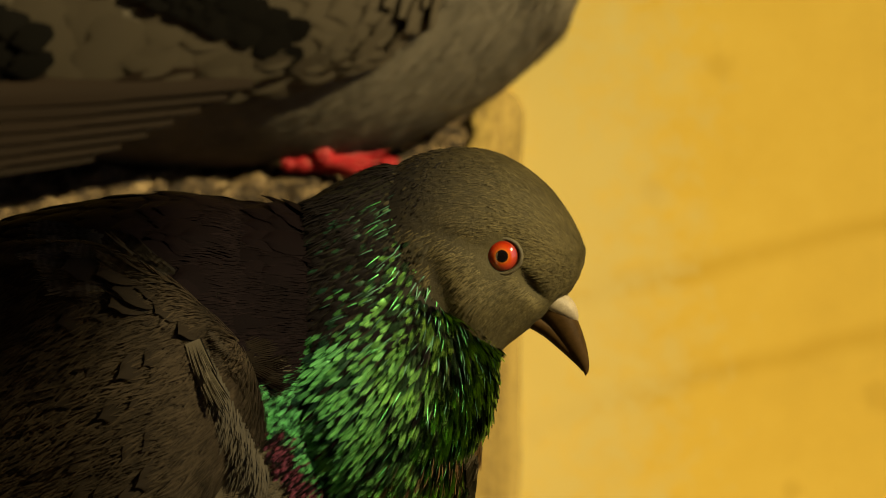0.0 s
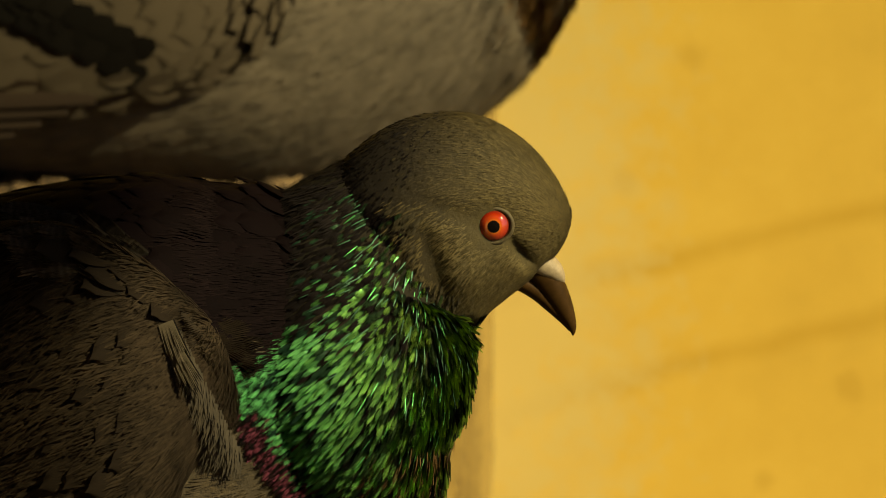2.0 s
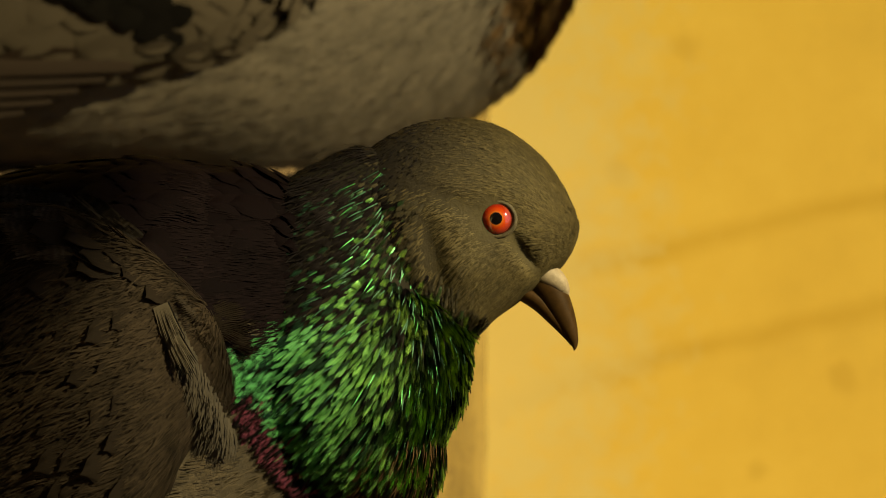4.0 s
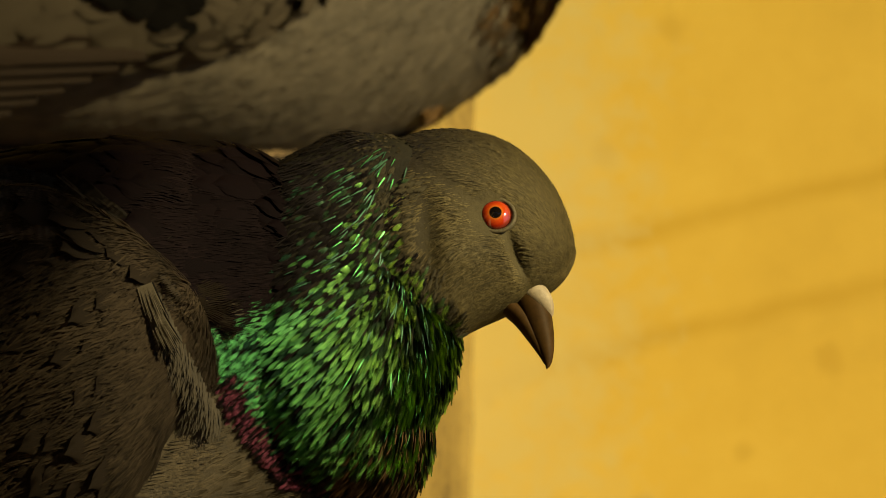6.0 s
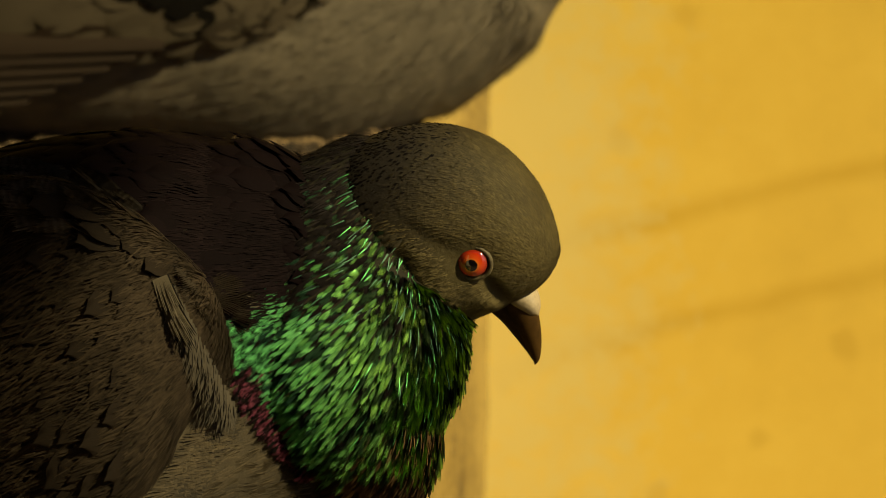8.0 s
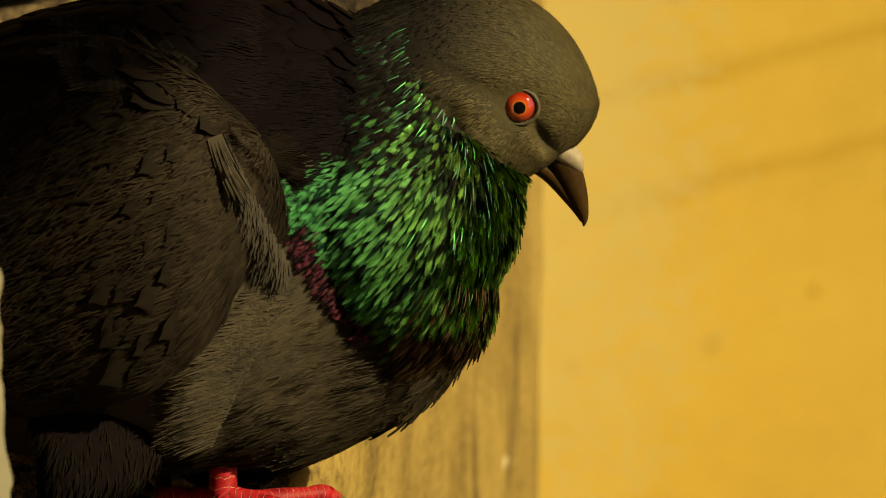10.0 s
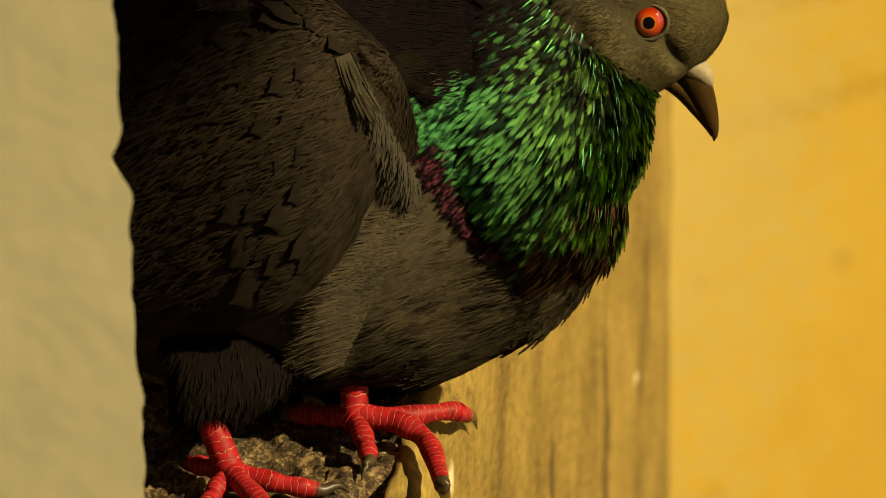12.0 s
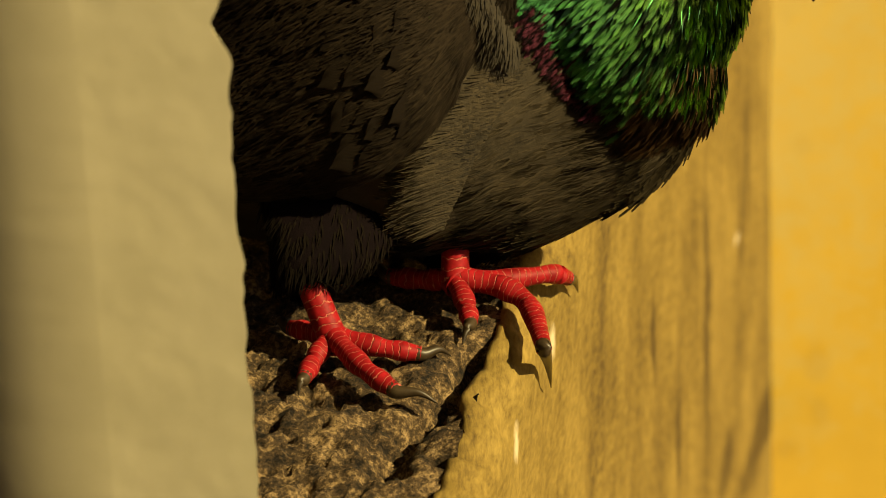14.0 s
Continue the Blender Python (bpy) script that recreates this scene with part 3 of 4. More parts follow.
def build_walls():
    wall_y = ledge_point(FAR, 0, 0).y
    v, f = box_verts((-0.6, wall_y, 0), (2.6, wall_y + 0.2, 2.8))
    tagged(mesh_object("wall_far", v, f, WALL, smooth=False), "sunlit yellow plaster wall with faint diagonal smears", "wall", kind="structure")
    smeared(WALL, [(on_wall(1259, 66, wall_y), on_wall(1767, -64, wall_y), 0.006), (on_wall(1119, 296, wall_y), on_wall(1767, 136, wall_y), 0.006)], (0.52, 0.30, 0.02), 0.95)
    blotched(WALL, [(on_wall(u, v, wall_y), size, tall) for u, v, size, tall in (
        (1354, -108, 0.0045, 1.3), (1472, -334, 0.005, 1.4), (1755, 254, 0.005, 1.4), (1150, 335, 0.004, 1.0), (1172, 560, 0.004, 1.2),
        (1190, 945, 0.005, 1.8), (1195, 1030, 0.004, 1.6), (1420, 520, 0.004, 1.2), (1600, 420, 0.004, 1.1), (1134, 1098, 0.005, 0.8))], (0.46, 0.26, 0.025), 0.30)
    # a wide pale halo painted into the wall's colour behind the birds
    blotched(WALL, [(on_wall(1130, 60, wall_y), 0.055, 3.5)], (0.70, 0.55, 0.20), 0.75)
    # unseen back and ceiling of the niche behind the ledge, dark to keep it dim
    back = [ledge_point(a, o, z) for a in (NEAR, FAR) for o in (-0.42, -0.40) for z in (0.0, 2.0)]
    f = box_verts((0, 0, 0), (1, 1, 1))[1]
    tagged(mesh_object("wall_niche_back", back, f, DIM, smooth=False), "unseen dark plaster back, added to keep the niche dim", "wall", kind="structure")
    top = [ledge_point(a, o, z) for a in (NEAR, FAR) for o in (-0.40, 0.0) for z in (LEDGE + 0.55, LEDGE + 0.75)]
    tagged(mesh_object("ceiling", top, f, DIM, smooth=False), "unseen dark plaster soffit, added to keep the niche dim", "ceiling", kind="structure")
    # unseen roof, added so that its edge shades the near pigeon's left
    edge = PLAN @ spot(425, -60)
    reach = edge.x + (2.45 - edge.z) / (math.tan(sh) / math.sin(st))
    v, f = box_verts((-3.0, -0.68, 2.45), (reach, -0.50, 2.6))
    tagged(mesh_object("shade_roof", v, f, DIM, smooth=False), "unseen plain roof, added to shade the left of the near pigeon", "ceiling", kind="structure")
    # the added roof's rear part steps back to let sun reach the far pigeon
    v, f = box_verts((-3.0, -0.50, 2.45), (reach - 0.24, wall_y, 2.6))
    tagged(mesh_object("shade_roof_rear", v, f, DIM, smooth=False), "unseen plain roof, added, stepped back to let sun reach the far pigeon", "ceiling", kind="structure")
    # tall unseen walls, added to cut sky light from behind and left
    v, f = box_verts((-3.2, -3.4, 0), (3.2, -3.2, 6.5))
    tagged(mesh_object("sky_block_back", v, f, DIM, smooth=False), "unseen tall plain wall, added to block sky light from behind", "wall", kind="structure")
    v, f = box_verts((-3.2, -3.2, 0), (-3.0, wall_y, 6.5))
    tagged(mesh_object("sky_block_side", v, f, DIM, smooth=False), "unseen tall plain wall, added to block sky light from the left", "wall", kind="structure")
    g = [(-40, -40, 0), (40, -40, 0), (40, 40, 0), (-40, 40, 0)]
    tagged(mesh_object("ground", g, [(0, 1, 2, 3)], GROUND, smooth=False), "dusty bare ground below the wall", "ground", kind="structure")


def build_post():
    # plastered post before the niche: flat lit face, a ragged arris, its far flank rounded into shade
    verts, faces = [], []
    depth = -0.21
    top, low = PLAN @ spot(212, -300, depth / UNIT), PLAN @ spot(258, 1150, depth / UNIT)
    nz = 320
    y0 = (top.y + low.y) / 2
    prof = [(-0.012, 0.04), (-0.004, 0.012), (0.0, 0.0), (0.0, 0.0), (-0.0007, 0.0)] + [(-0.0015 - 0.001 * j, 0.0) for j in range(30)]
    for j in range(1, 10):
        g = j / 9 * math.pi / 2
        prof.append((-0.032 - 0.060 * math.sin(g), 0.060 * (1 - math.cos(g))))
    prof.append((-0.092, 0.062))
    z_low, z_high = LEDGE - 0.16, LEDGE + 0.24
    for i in range(nz + 1):
        z = z_low + (z_high - z_low) * i / nz
        f = (z - low.z) / (top.z - low.z)
        x0 = low.x + (top.x - low.x) * f
        rag = 0.0009 * noise.noise(Vector((z * 90, 5, 2))) + 0.0005 * noise.noise(Vector((z * 300, 1, 7)))
        chip = PLAN @ spot(160, 372, depth / UNIT)
        g = (z - chip.z) / 0.004
        rag += -0.0022 * math.exp(-(g - 1.2) ** 2) + 0.0012 * math.exp(-(g + 0.9) ** 2)
        for dx, dy in prof:
            edge = math.exp(dx / 0.003)
            p = Vector((x0 + dx + rag * edge, y0 + dy, z))
            p.y += 0.00014 * noise.noise(p * 60) + 0.00006 * noise.noise(p * 260)
            verts.append(p)
    k = len(prof)
    for i in range(nz):
        for j in range(k - 1):
            if j == 2:              # a hard arris
                continue
            a = i * k + j
            faces.append((a, a + k, a + k + 1, a + 1))
        faces.append((i * k, i * k + k - 1, i * k + 2 * k - 1, i * k + k))
    x0, x1 = low.x - 0.085, low.x - 0.002
    b = len(verts)
    for lo, hi in (((x0, y0 + 0.003, 0), (x1, y0 + 0.04, z_low)), ((x0, y0 + 0.003, z_high), (x1, y0 + 0.04, 2.0))):
        v, f = box_verts(lo, hi)
        f = [tuple(i + len(verts) for i in q) for q in f]
        verts += v
        faces += f
    post = mesh_object("post", verts, faces, CREAM)
    tagged(post, "cream painted plaster post with a chipped edge", "post", kind="structure")


build_ledge()
build_walls()
build_post()


# ---- pigeons ----
def scatter(loft, count, rng, f0, f1, a0, a1):
    """Even, jittered places on a loft: rows along the spine, staggered."""
    rows = max(2, int(math.sqrt(count * 1.3)))
    cols = max(2, int(count / rows))
    for i in range(rows):
        for j in range(cols):
            f = f0 + (f1 - f0) * (i + 0.5 + rng.uniform(-0.25, 0.25)) / rows
            a = a0 + (a1 - a0) * (j + 0.5 * (i % 2) + 0.25 + rng.uniform(-0.2, 0.2)) / cols
            yield f, a


def strew(loft, count, rng, f0, f1, a0, a1):
    """Places on a loft with no order in them."""
    for i in range(count):
        yield rng.uniform(f0, f1), rng.uniform(a0, a1)


HEAD_HOME, EYE_AT = (1000, -20), (1112, -53)
# lines on the neck: height in the plan, and how far along it the line lies
NIGHT_LINE = [(-240, 985), (-214, 970), (-129, 925), (-69, 885), (21, 830), (131, 755), (181, 690), (240, 600)]
CHEEK_LINE = [(-110, 950), (-60, 955), (1, 962), (61, 1000), (101, 1056), (131, 1112), (150, 1160)]
COLLAR_LINE = [(150, 600), (211, 637), (291, 652), (361, 692), (421, 738), (480, 795), (525, 860), (545, 930)]
PLUMES = {"green": GREEN, "jade": JADE, "teal": TEAL, "purple": PURPLE, "rufous": RUFOUS_F, "olive": OLIVE, "dusk": DUSK, "night": NIGHT}


def along(line, v):
    return float(np.interp(v, [p[0] for p in line], [p[1] for p in line]))


def plume(u, v, rng, clump):
    """The kind and size of a neck or nape feather at (u, v)."""
    d = u - along(NIGHT_LINE, v)
    size = 0.0015 + 0.0008 * max(0.0, min(1.0, (v + 60) / 330))
    if v < -95:
        if d > 75 * rng.random() + 5:
            return None, 0
        return ("dusk" if rng.random() < 0.25 + d / 90 else "night"), 0.0010
    if d < 20:
        return ("teal" if d > -70 and rng.random() < 0.15 else "night"), size
    c = u - along(CHEEK_LINE, v)
    if v < 150 and c > 0:
        return (None, 0) if c > 25 else ("olive", 0.0015)
    if v < 150 and c > -35 and rng.random() < 0.35:
        return "olive", size
    rim = u - along(COLLAR_LINE, v)
    if v > 150 and rim < 6:
        return None, 0
    if v > 425 + rng.uniform(-25, 25) and u > 850 + rng.uniform(-30, 30):
        return ("rufous" if rng.random() < 0.75 - (v - 430) / 120 else None), size
    if v > 285 and rim < 84 + rng.uniform(-34, 34):
        return ("purple" if rng.random() < 0.5 else "night"), size * 0.75
    if v > 215 and rim < 24:
        return ("purple" if rng.random() < 0.3 else "teal"), size
    shade = max(0.0, min(1.0, (u - 985) / 90)) * (1 if v > 110 else 0.3)
    fade = max(0.0, min(1.0, (d - 10) / 115)) ** 1.3 if v < 150 else 1.0      # the sheen thins out towards the nape
    lush = (0.40 + 0.28 * max(0.0, min(1.0, (v - 60) / 130)) + 0.7 * clump - 0.12 * shade) * (0.05 + 0.95 * fade)
    if rng.random() < lush:
        return ("jade" if v > 150 + rng.uniform(-60, 60) and u < 990 + rng.uniform(-40, 40) else "green"), size
    return ("teal" if rng.random() < (0.7 if v > 150 else 0.12 + 0.4 * fade + 0.25 * shade) else "night"), size


def plume_flow(u, v, rng):
    """How the feathers lie: swept back over the nape, hanging at the throat."""
    low = max(0.0, min(1.0, (v - 60) / 200))
    lean = max(-1.5 + 0.4 * low, min(0.0, (u - 1050) / (170 + 90 * low)))
    return Vector((lean + rng.uniform(-.12, .12), 0, -0.8 + rng.uniform(-.12, .12)))


def near_pigeon():
    rng = random.Random(4)
    root = thing("pigeon", PLAN, "dark grey pigeon with a green iridescent neck on the ledge", "pigeon")
    body_loft = Loft([(-650, 330, 40, 60, 400), (-450, 330, 120, 150, 300), (-250, 330, 200, 215, 220), (0, 345, 320, 285, 140), (250, 332, 400, 325, 62),
                      (480, 320, 425, 320, 8), (620, 325, 415, 240), (740, 335, 398, 182), (860, 345, 328, 160), (950, 350, 258, 132), (1010, 355, 165, 95), (1042, 360, 60, 40), (1047, 361, 2, 2)])
    v, f = body_loft.mesh(60, 56)
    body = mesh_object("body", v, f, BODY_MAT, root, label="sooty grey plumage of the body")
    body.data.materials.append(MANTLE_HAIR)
    for i, poly in enumerate(body.data.polygons):       # the back is darker than the belly, in part by painted shade
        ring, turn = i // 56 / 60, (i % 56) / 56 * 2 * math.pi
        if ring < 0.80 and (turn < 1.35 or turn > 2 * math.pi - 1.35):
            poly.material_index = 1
    neck_loft = Loft([(848, 565, 30, 70), (868, 495, 90, 145), (884, 425, 150, 192), (876, 361, 180, 212), (869, 291, 212, 218), (863, 211, 224, 204), (863, 130, 212, 178),
                      (880, 60, 199, 152), (915, 5, 180, 130), (950, -45, 146, 108), (985, -90, 104, 84), (1005, -120, 50, 50), (1010, -128, 4, 4)], 2.1)
    v, f = neck_loft.mesh(44, 52)
    neck = mesh_object("neck", v, f, NECK_MAT, root, spot(850, 420), label="iridescent green neck with a purple lower band")
    neck.data.materials.append(RUFOUS)
    for poly in neck.data.polygons:                    # the skin turns rufous towards the breast
        if 441 - (poly.center.z + START[neck.name].z) / UNIT > 400:
            poly.material_index = 1
    head_loft = EdgeLoft([(800, 30, 950, 180, 60), (806, -50, 1010, 176, 112), (834, -130, 1062, 156, 132), (884, -182, 1096, 132, 140), (950, -221, 1120, 110, 139), (1020, -237, 1142, 92, 131),
                          (1085, -232, 1162, 76, 119), (1140, -208, 1181, 60, 105), (1188, -170, 1199, 42, 88), (1222, -126, 1216, 25, 68), (1243, -86, 1231, 8, 46), (1252, -56, 1242, -11, 25), (1253, -38, 1250, -28, 4)], 2.1)
    # lore, eye socket, furrow behind the eye, cheek and brow
    head_loft.dents = ((1168, 2, 34, 15, 0.75, 0.22), (1112, -53, 48, 40, 0.0, 0.07), (1040, -78, 60, 18, 0.35, 0.045), (1075, 40, 60, 34, -0.5, -0.08), (1010, 20, 24, 70, -0.3, 0.07), (1165, -100, 60, 50, 0.5, -0.05))
    v, f = head_loft.mesh(72, 72)
    head = mesh_object("head", v, f, HEAD_MAT, root, spot(*HEAD_HOME), label="olive grey feathered head")
    upper = Loft([(1168, 14, 22, 26), (1194, 40, 31, 30), (1217, 74, 27, 26), (1237, 108, 20, 19), (1251, 136, 12, 12), (1257, 153, 6, 6), (1257, 163, 1, 1)])
    v, f = upper.mesh(28, 22)
    mesh_object("upper_bill", v, f, BILL, head, spot(1195, 38), label="dark horn upper bill")
    lower = Loft([(1130, 54, 12, 24), (1163, 66, 16, 25), (1191, 82, 16, 22), (1218, 109, 12, 16), (1241, 137, 6, 8), (1252, 154, 2, 2)])
    v, f = lower.mesh(20, 16)
    mesh_object("lower_bill", v, f, BILL, head, spot(1160, 72), label="dark horn lower bill")
    cere = Loft([(1164, 32, 4, 16), (1177, 29, 16, 31), (1201, 33, 22, 36), (1220, 44, 19, 32), (1234, 58, 11, 22), (1242, 68, 1, 3)], 2.6)
    v, f = cere.mesh(18, 22)
    mesh_object("cere", v, f, CERE, head, spot(1205, 38), label="chalky white cere")
    # eye
    for side in (-1, 1):
        c = spot(*EYE_AT, side * 111)
        verts, faces = [], []
        for i in range(13):
            g = i / 12 * math.pi
            for j in range(28):
                q = 2 * math.pi * j / 28
                verts.append(c + Vector((0.0038 * math.sin(g) * math.cos(q), side * 0.0025 * math.cos(g), 0.0038 * math.sin(g) * math.sin(q))))
        for i in range(12):
            for j in range(28):
                a, b = i * 28 + j, i * 28 + (j + 1) % 28
                faces.append((a, b, b + 28, a + 28))
        eye = mesh_object("eye", verts, faces, IRIS, head, c, label="red-orange eye with a black pupil")
        verts, faces = [], []
        for i in range(36):
            q = 2 * math.pi * i / 36
            for j in range(10):
                g = 2 * math.pi * j / 10
                rr = 0.0040 + 0.0005 * math.cos(g) * (1 + 0.2 * noise.noise(Vector((q * 3, j, side))))
                verts.append(c + Vector((rr * 1.08 * math.cos(q), side * (0.0005 + 0.0006 * math.sin(g)), rr * math.sin(q))))
        for i in range(36):
            for j in range(10):
                a, b = i * 10 + j, i * 10 + (j + 1) % 10
                c2, d = ((i + 1) % 36) * 10 + (j + 1) % 10, ((i + 1) % 36) * 10 + j
                faces.append((a, b, c2, d))
        mesh_object("eye_ring", verts, faces, RING, head, c, label="grey-brown wrinkled eye ring")
    # crown, nape and neck: one coat of small feathers over head and neck, coloured by where it lies
    def coat(loft, count, part, f0, f1, name):
        sets = collections.defaultdict(list)
        for f, a in scatter(loft, count, rng, f0, f1, 0.0, 2 * math.pi):
            p, t, n = loft.frame_at(f, a)
            u, v = 784 + p.x / UNIT, 441 - p.z / UNIT
            kind, size = plume(u + rng.uniform(-12, 12), v + rng.uniform(-12, 12), rng, noise.noise(p * 240))
            if not kind:
                continue
            low = max(0.0, min(1.0, (v - 80) / 150))
            m = lay(p - n * 0.0003, plume_flow(u, v, rng), n, size * rng.uniform(2.0, 2.6) * (1 + 0.35 * low), size * rng.uniform(0.75, 0.95) * (1 - 0.3 * low), rng.uniform(0.04, 0.18), rng.uniform(-.3, .3))
            sets[kind].append((math.sin(a), m))
        for kind, mat in PLUMES.items():
            order = sorted(sets[kind], key=lambda q: -q[0])
            feather_parts(name + "_feather", vane_mesh(name + "_feather", mat, barbs=9, cup=0.4), [m for _, m in order[:110]], part)
            joined_feathers(name + "_plumage", mat, [m for _, m in order[110:]], part, barbs=9, cup=0.4)
    coat(head_loft, 8600, head, 0.03, 0.66, "nape")
    coat(neck_loft, 11500, neck, 0.05, 0.97, "neck")
    # loose barbs over the neck
    for mat, num in ((GREEN_HAIR, 500), (TEAL_HAIR, 900), (NIGHT_HAIR, 5000), (BODY_HAIR, 6000), (RUFOUS, 14000)):
        spots = []
        for f, a in strew(neck_loft, num, rng, 0.03, 0.85, 0.0, 2 * math.pi):
            p, t, n = neck_loft.frame_at(f, a)
            u, v = 784 + p.x / UNIT, 441 - p.z / UNIT
            dark = u < along(NIGHT_LINE, v) + rng.uniform(-30, 20)
            rim = u - along(COLLAR_LINE, v)
            fits = {GREEN_HAIR: not dark and rim > 20 and v < 420, TEAL_HAIR: not dark and v < 300, NIGHT_HAIR: dark and v < 220,
                    BODY_HAIR: rim < rng.uniform(-40, 10) and v > 380, RUFOUS: v > 400 + rng.uniform(-40, 40) and u > 880 + rng.uniform(-60, 60)}[mat]
            if fits:
                spots.append((p + n * 0.0004, plume_flow(u, v, rng), n))
        if spots:
            down_coat("neck_down", mat, spots, neck, 0.0044, 0.00032, 0.22, rng=rng)
    # head and cheek down
    crown, cheek = [], []
    for f, a in strew(head_loft, 60000, rng, 0.12, 0.985, 0, 2 * math.pi):
        p, t, n = head_loft.frame_at(f, a)
        u, v = 784 + p.x / UNIT, 441 - p.z / UNIT
        if v > -95 and u < along(CHEEK_LINE, v) + rng.uniform(-40, 6) or v <= -95 and u < along(NIGHT_LINE, v) + rng.uniform(-10, 60):
            continue
        if min((p - spot(*EYE_AT, -119)).length, (p - spot(*EYE_AT, 119)).length) < 0.0052:
            continue
        flow = -t + Vector((0, 0, -0.5 * max(0.0, min(1.0, (v + 40) / 120))))
        (cheek if v > -70 + rng.uniform(-40, 40) and u < 1090 + rng.uniform(-30, 30) else crown).append((p, flow, n))
    down_coat("head_down", HEAD_HAIR, crown, head, 0.0027, 0.00022, 0.20, rng=rng)
    down_coat("cheek_down", CHEEK_HAIR, cheek, head, 0.0028, 0.00023, 0.24, label="olive grey cheek down", rng=rng)
    # wing
    wing_loft = Loft([(-900, 470, 40, 20, 330), (-600, 430, 120, 40, 190), (-250, 380, 230, 60, 10), (100, 330, 310, 75, -140), (350, 300, 310, 78, -248), (480, 290, 250, 72, -272), (570, 290, 160, 58, -246), (630, 300, 70, 35, -215), (655, 305, 10, 8, -200)], 2.0)
    v, f = wing_loft.mesh(40, 40)
    wing = mesh_object("wing", v, f, BODY_MAT, root, spot(400, 250, -300), label="folded dark brown-grey wing")
    # wing coverts, laid like tiles in staggered rows from tail to shoulder
    back, small = [], []
    for row in range(19):
        f = 0.28 + 0.66 * row / 18
        step = 0.27 - 0.10 * row / 18
        for k in range(int((math.pi - 0.2) / step)):
            a = 0.1 + step * (k + 0.5 * (row % 2)) + rng.uniform(-.10, .10)
            p, t, n = wing_loft.frame_at(f + rng.uniform(-.018, .018), a)
            size = 0.0145 - 0.0085 * max(0.0, (f - 0.45) / 0.5)
            m = lay(p + n * 0.0003, Vector((-0.85, 0, -0.42 + rng.uniform(-.22, .22))), n, size * rng.uniform(0.9, 1.35), size * rng.uniform(0.75, 1.0), rng.uniform(0.0, 0.022), rng.uniform(-.05, .05))
            (back if f < 0.78 else small).append(m)
    feather_parts("covert", vane_mesh("covert", COVERT, point=0.3, cup=0.06, rows=8, cols=6), back[:290], wing)
    joined_feathers("covert_plumage", SLATE, small + back[290:], wing, barbs=17, cup=0.14, spread=0.9)
    # long wing quills folded over the tail
    quills = []
    for i in range(9):
        p = spot(-60 - 20 * i, 470 - 34 * i, -140 + 16 * i)
        quills.append(lay(p, Vector((-1, 0.42, -0.16 + 0.02 * i)), Vector((0, -1, 0.3)), 0.085 - 0.003 * i, 0.016, 0.0, 0.0))
    feather_parts("quill", vane_mesh("quill", MANTLE, point=0.7, cup=0.1), quills, wing)
    tail = []
    for i in range(10):
        tail.append(lay(spot(-520, 330 + 4 * i, 220 + 24 * i), Vector((-1, 0.42 + 0.06 * (i - 4.5) / 4.5, -0.15)), Vector((0.1, 0, 1)), 0.10, 0.018, 0.0, 0.0))
    feather_parts("tail_feather", vane_mesh("tail_feather", MANTLE, point=0.8, cup=0.05), tail, body)
    # mantle over the back, its dark purple deepened for the neck's shade
    cloak = []
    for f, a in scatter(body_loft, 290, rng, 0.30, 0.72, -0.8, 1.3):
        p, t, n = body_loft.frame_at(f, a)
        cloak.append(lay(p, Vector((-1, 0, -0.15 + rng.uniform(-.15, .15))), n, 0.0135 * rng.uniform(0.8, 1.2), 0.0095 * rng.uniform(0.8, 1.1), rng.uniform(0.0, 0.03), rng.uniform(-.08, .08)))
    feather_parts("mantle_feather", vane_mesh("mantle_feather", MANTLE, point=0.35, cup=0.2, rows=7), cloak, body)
    def skin(u, v, out=0.0, lofts=(body_loft, wing_loft)):
        """The nearer of body and wing at (u, v), as a depth."""
        best = 0.0
        for lf in lofts:
            lo, hi = 0.0, 1.0
            for _ in range(18):
                m = (lo + hi) / 2
                if lf.at(m)[0] < u:
                    lo = m
                else:
                    hi = m
            _, vc, h, w, dep = lf.at(lo)
            q = (v - vc) / h
            if abs(q) < 1:
                best = min(best, dep - w * math.sqrt(1 - q * q))
        return best - out

    def breast_normal(u, v):
        du, dv = (skin(u + a, v + b, 0, (body_loft,)) - skin(u - a, v - b, 0, (body_loft,)) for a, b in ((6, 0), (0, 6)))
        return Vector((max(-1.2, min(1.2, du / 12)), -1, max(-1.2, min(1.2, -dv / 12)))).normalized()

    # the neck's lower feathers run on over the breast and the shoulder
    collar = collections.defaultdict(list)
    for i in range(5200):
        v, u = rng.uniform(-60, 500), rng.uniform(652, 880)
        kind, size = plume(u, v - 20, rng, noise.noise(Vector((u, 0, v)) * 0.03))
        if not kind or v > 200 and u - along(COLLAR_LINE, v - 20) > 190:
            continue
        n = breast_normal(u, v)
        collar[kind].append(lay(spot(u, v, skin(u, v, 3, (body_loft,))), plume_flow(u, v, rng), n, size * rng.uniform(1.6, 2.3), size * 0.55, rng.uniform(0.04, 0.16), rng.uniform(-.3, .3)))
    for kind, poses in collar.items():
        joined_feathers("collar_plumage", PLUMES[kind], poses, body, barbs=9, cup=0.3)
    spots = []
    for i in range(5200):
        u, v = rng.uniform(560, 800), rng.uniform(-60, 330)
        if v > 150 + rng.uniform(-50, 50) and u > along(COLLAR_LINE, v - 20):
            continue
        spots.append((spot(u, v, skin(u, v, 5)), Vector((-0.8, 0, -0.6)), Vector((0.15, -1, 0.1))))
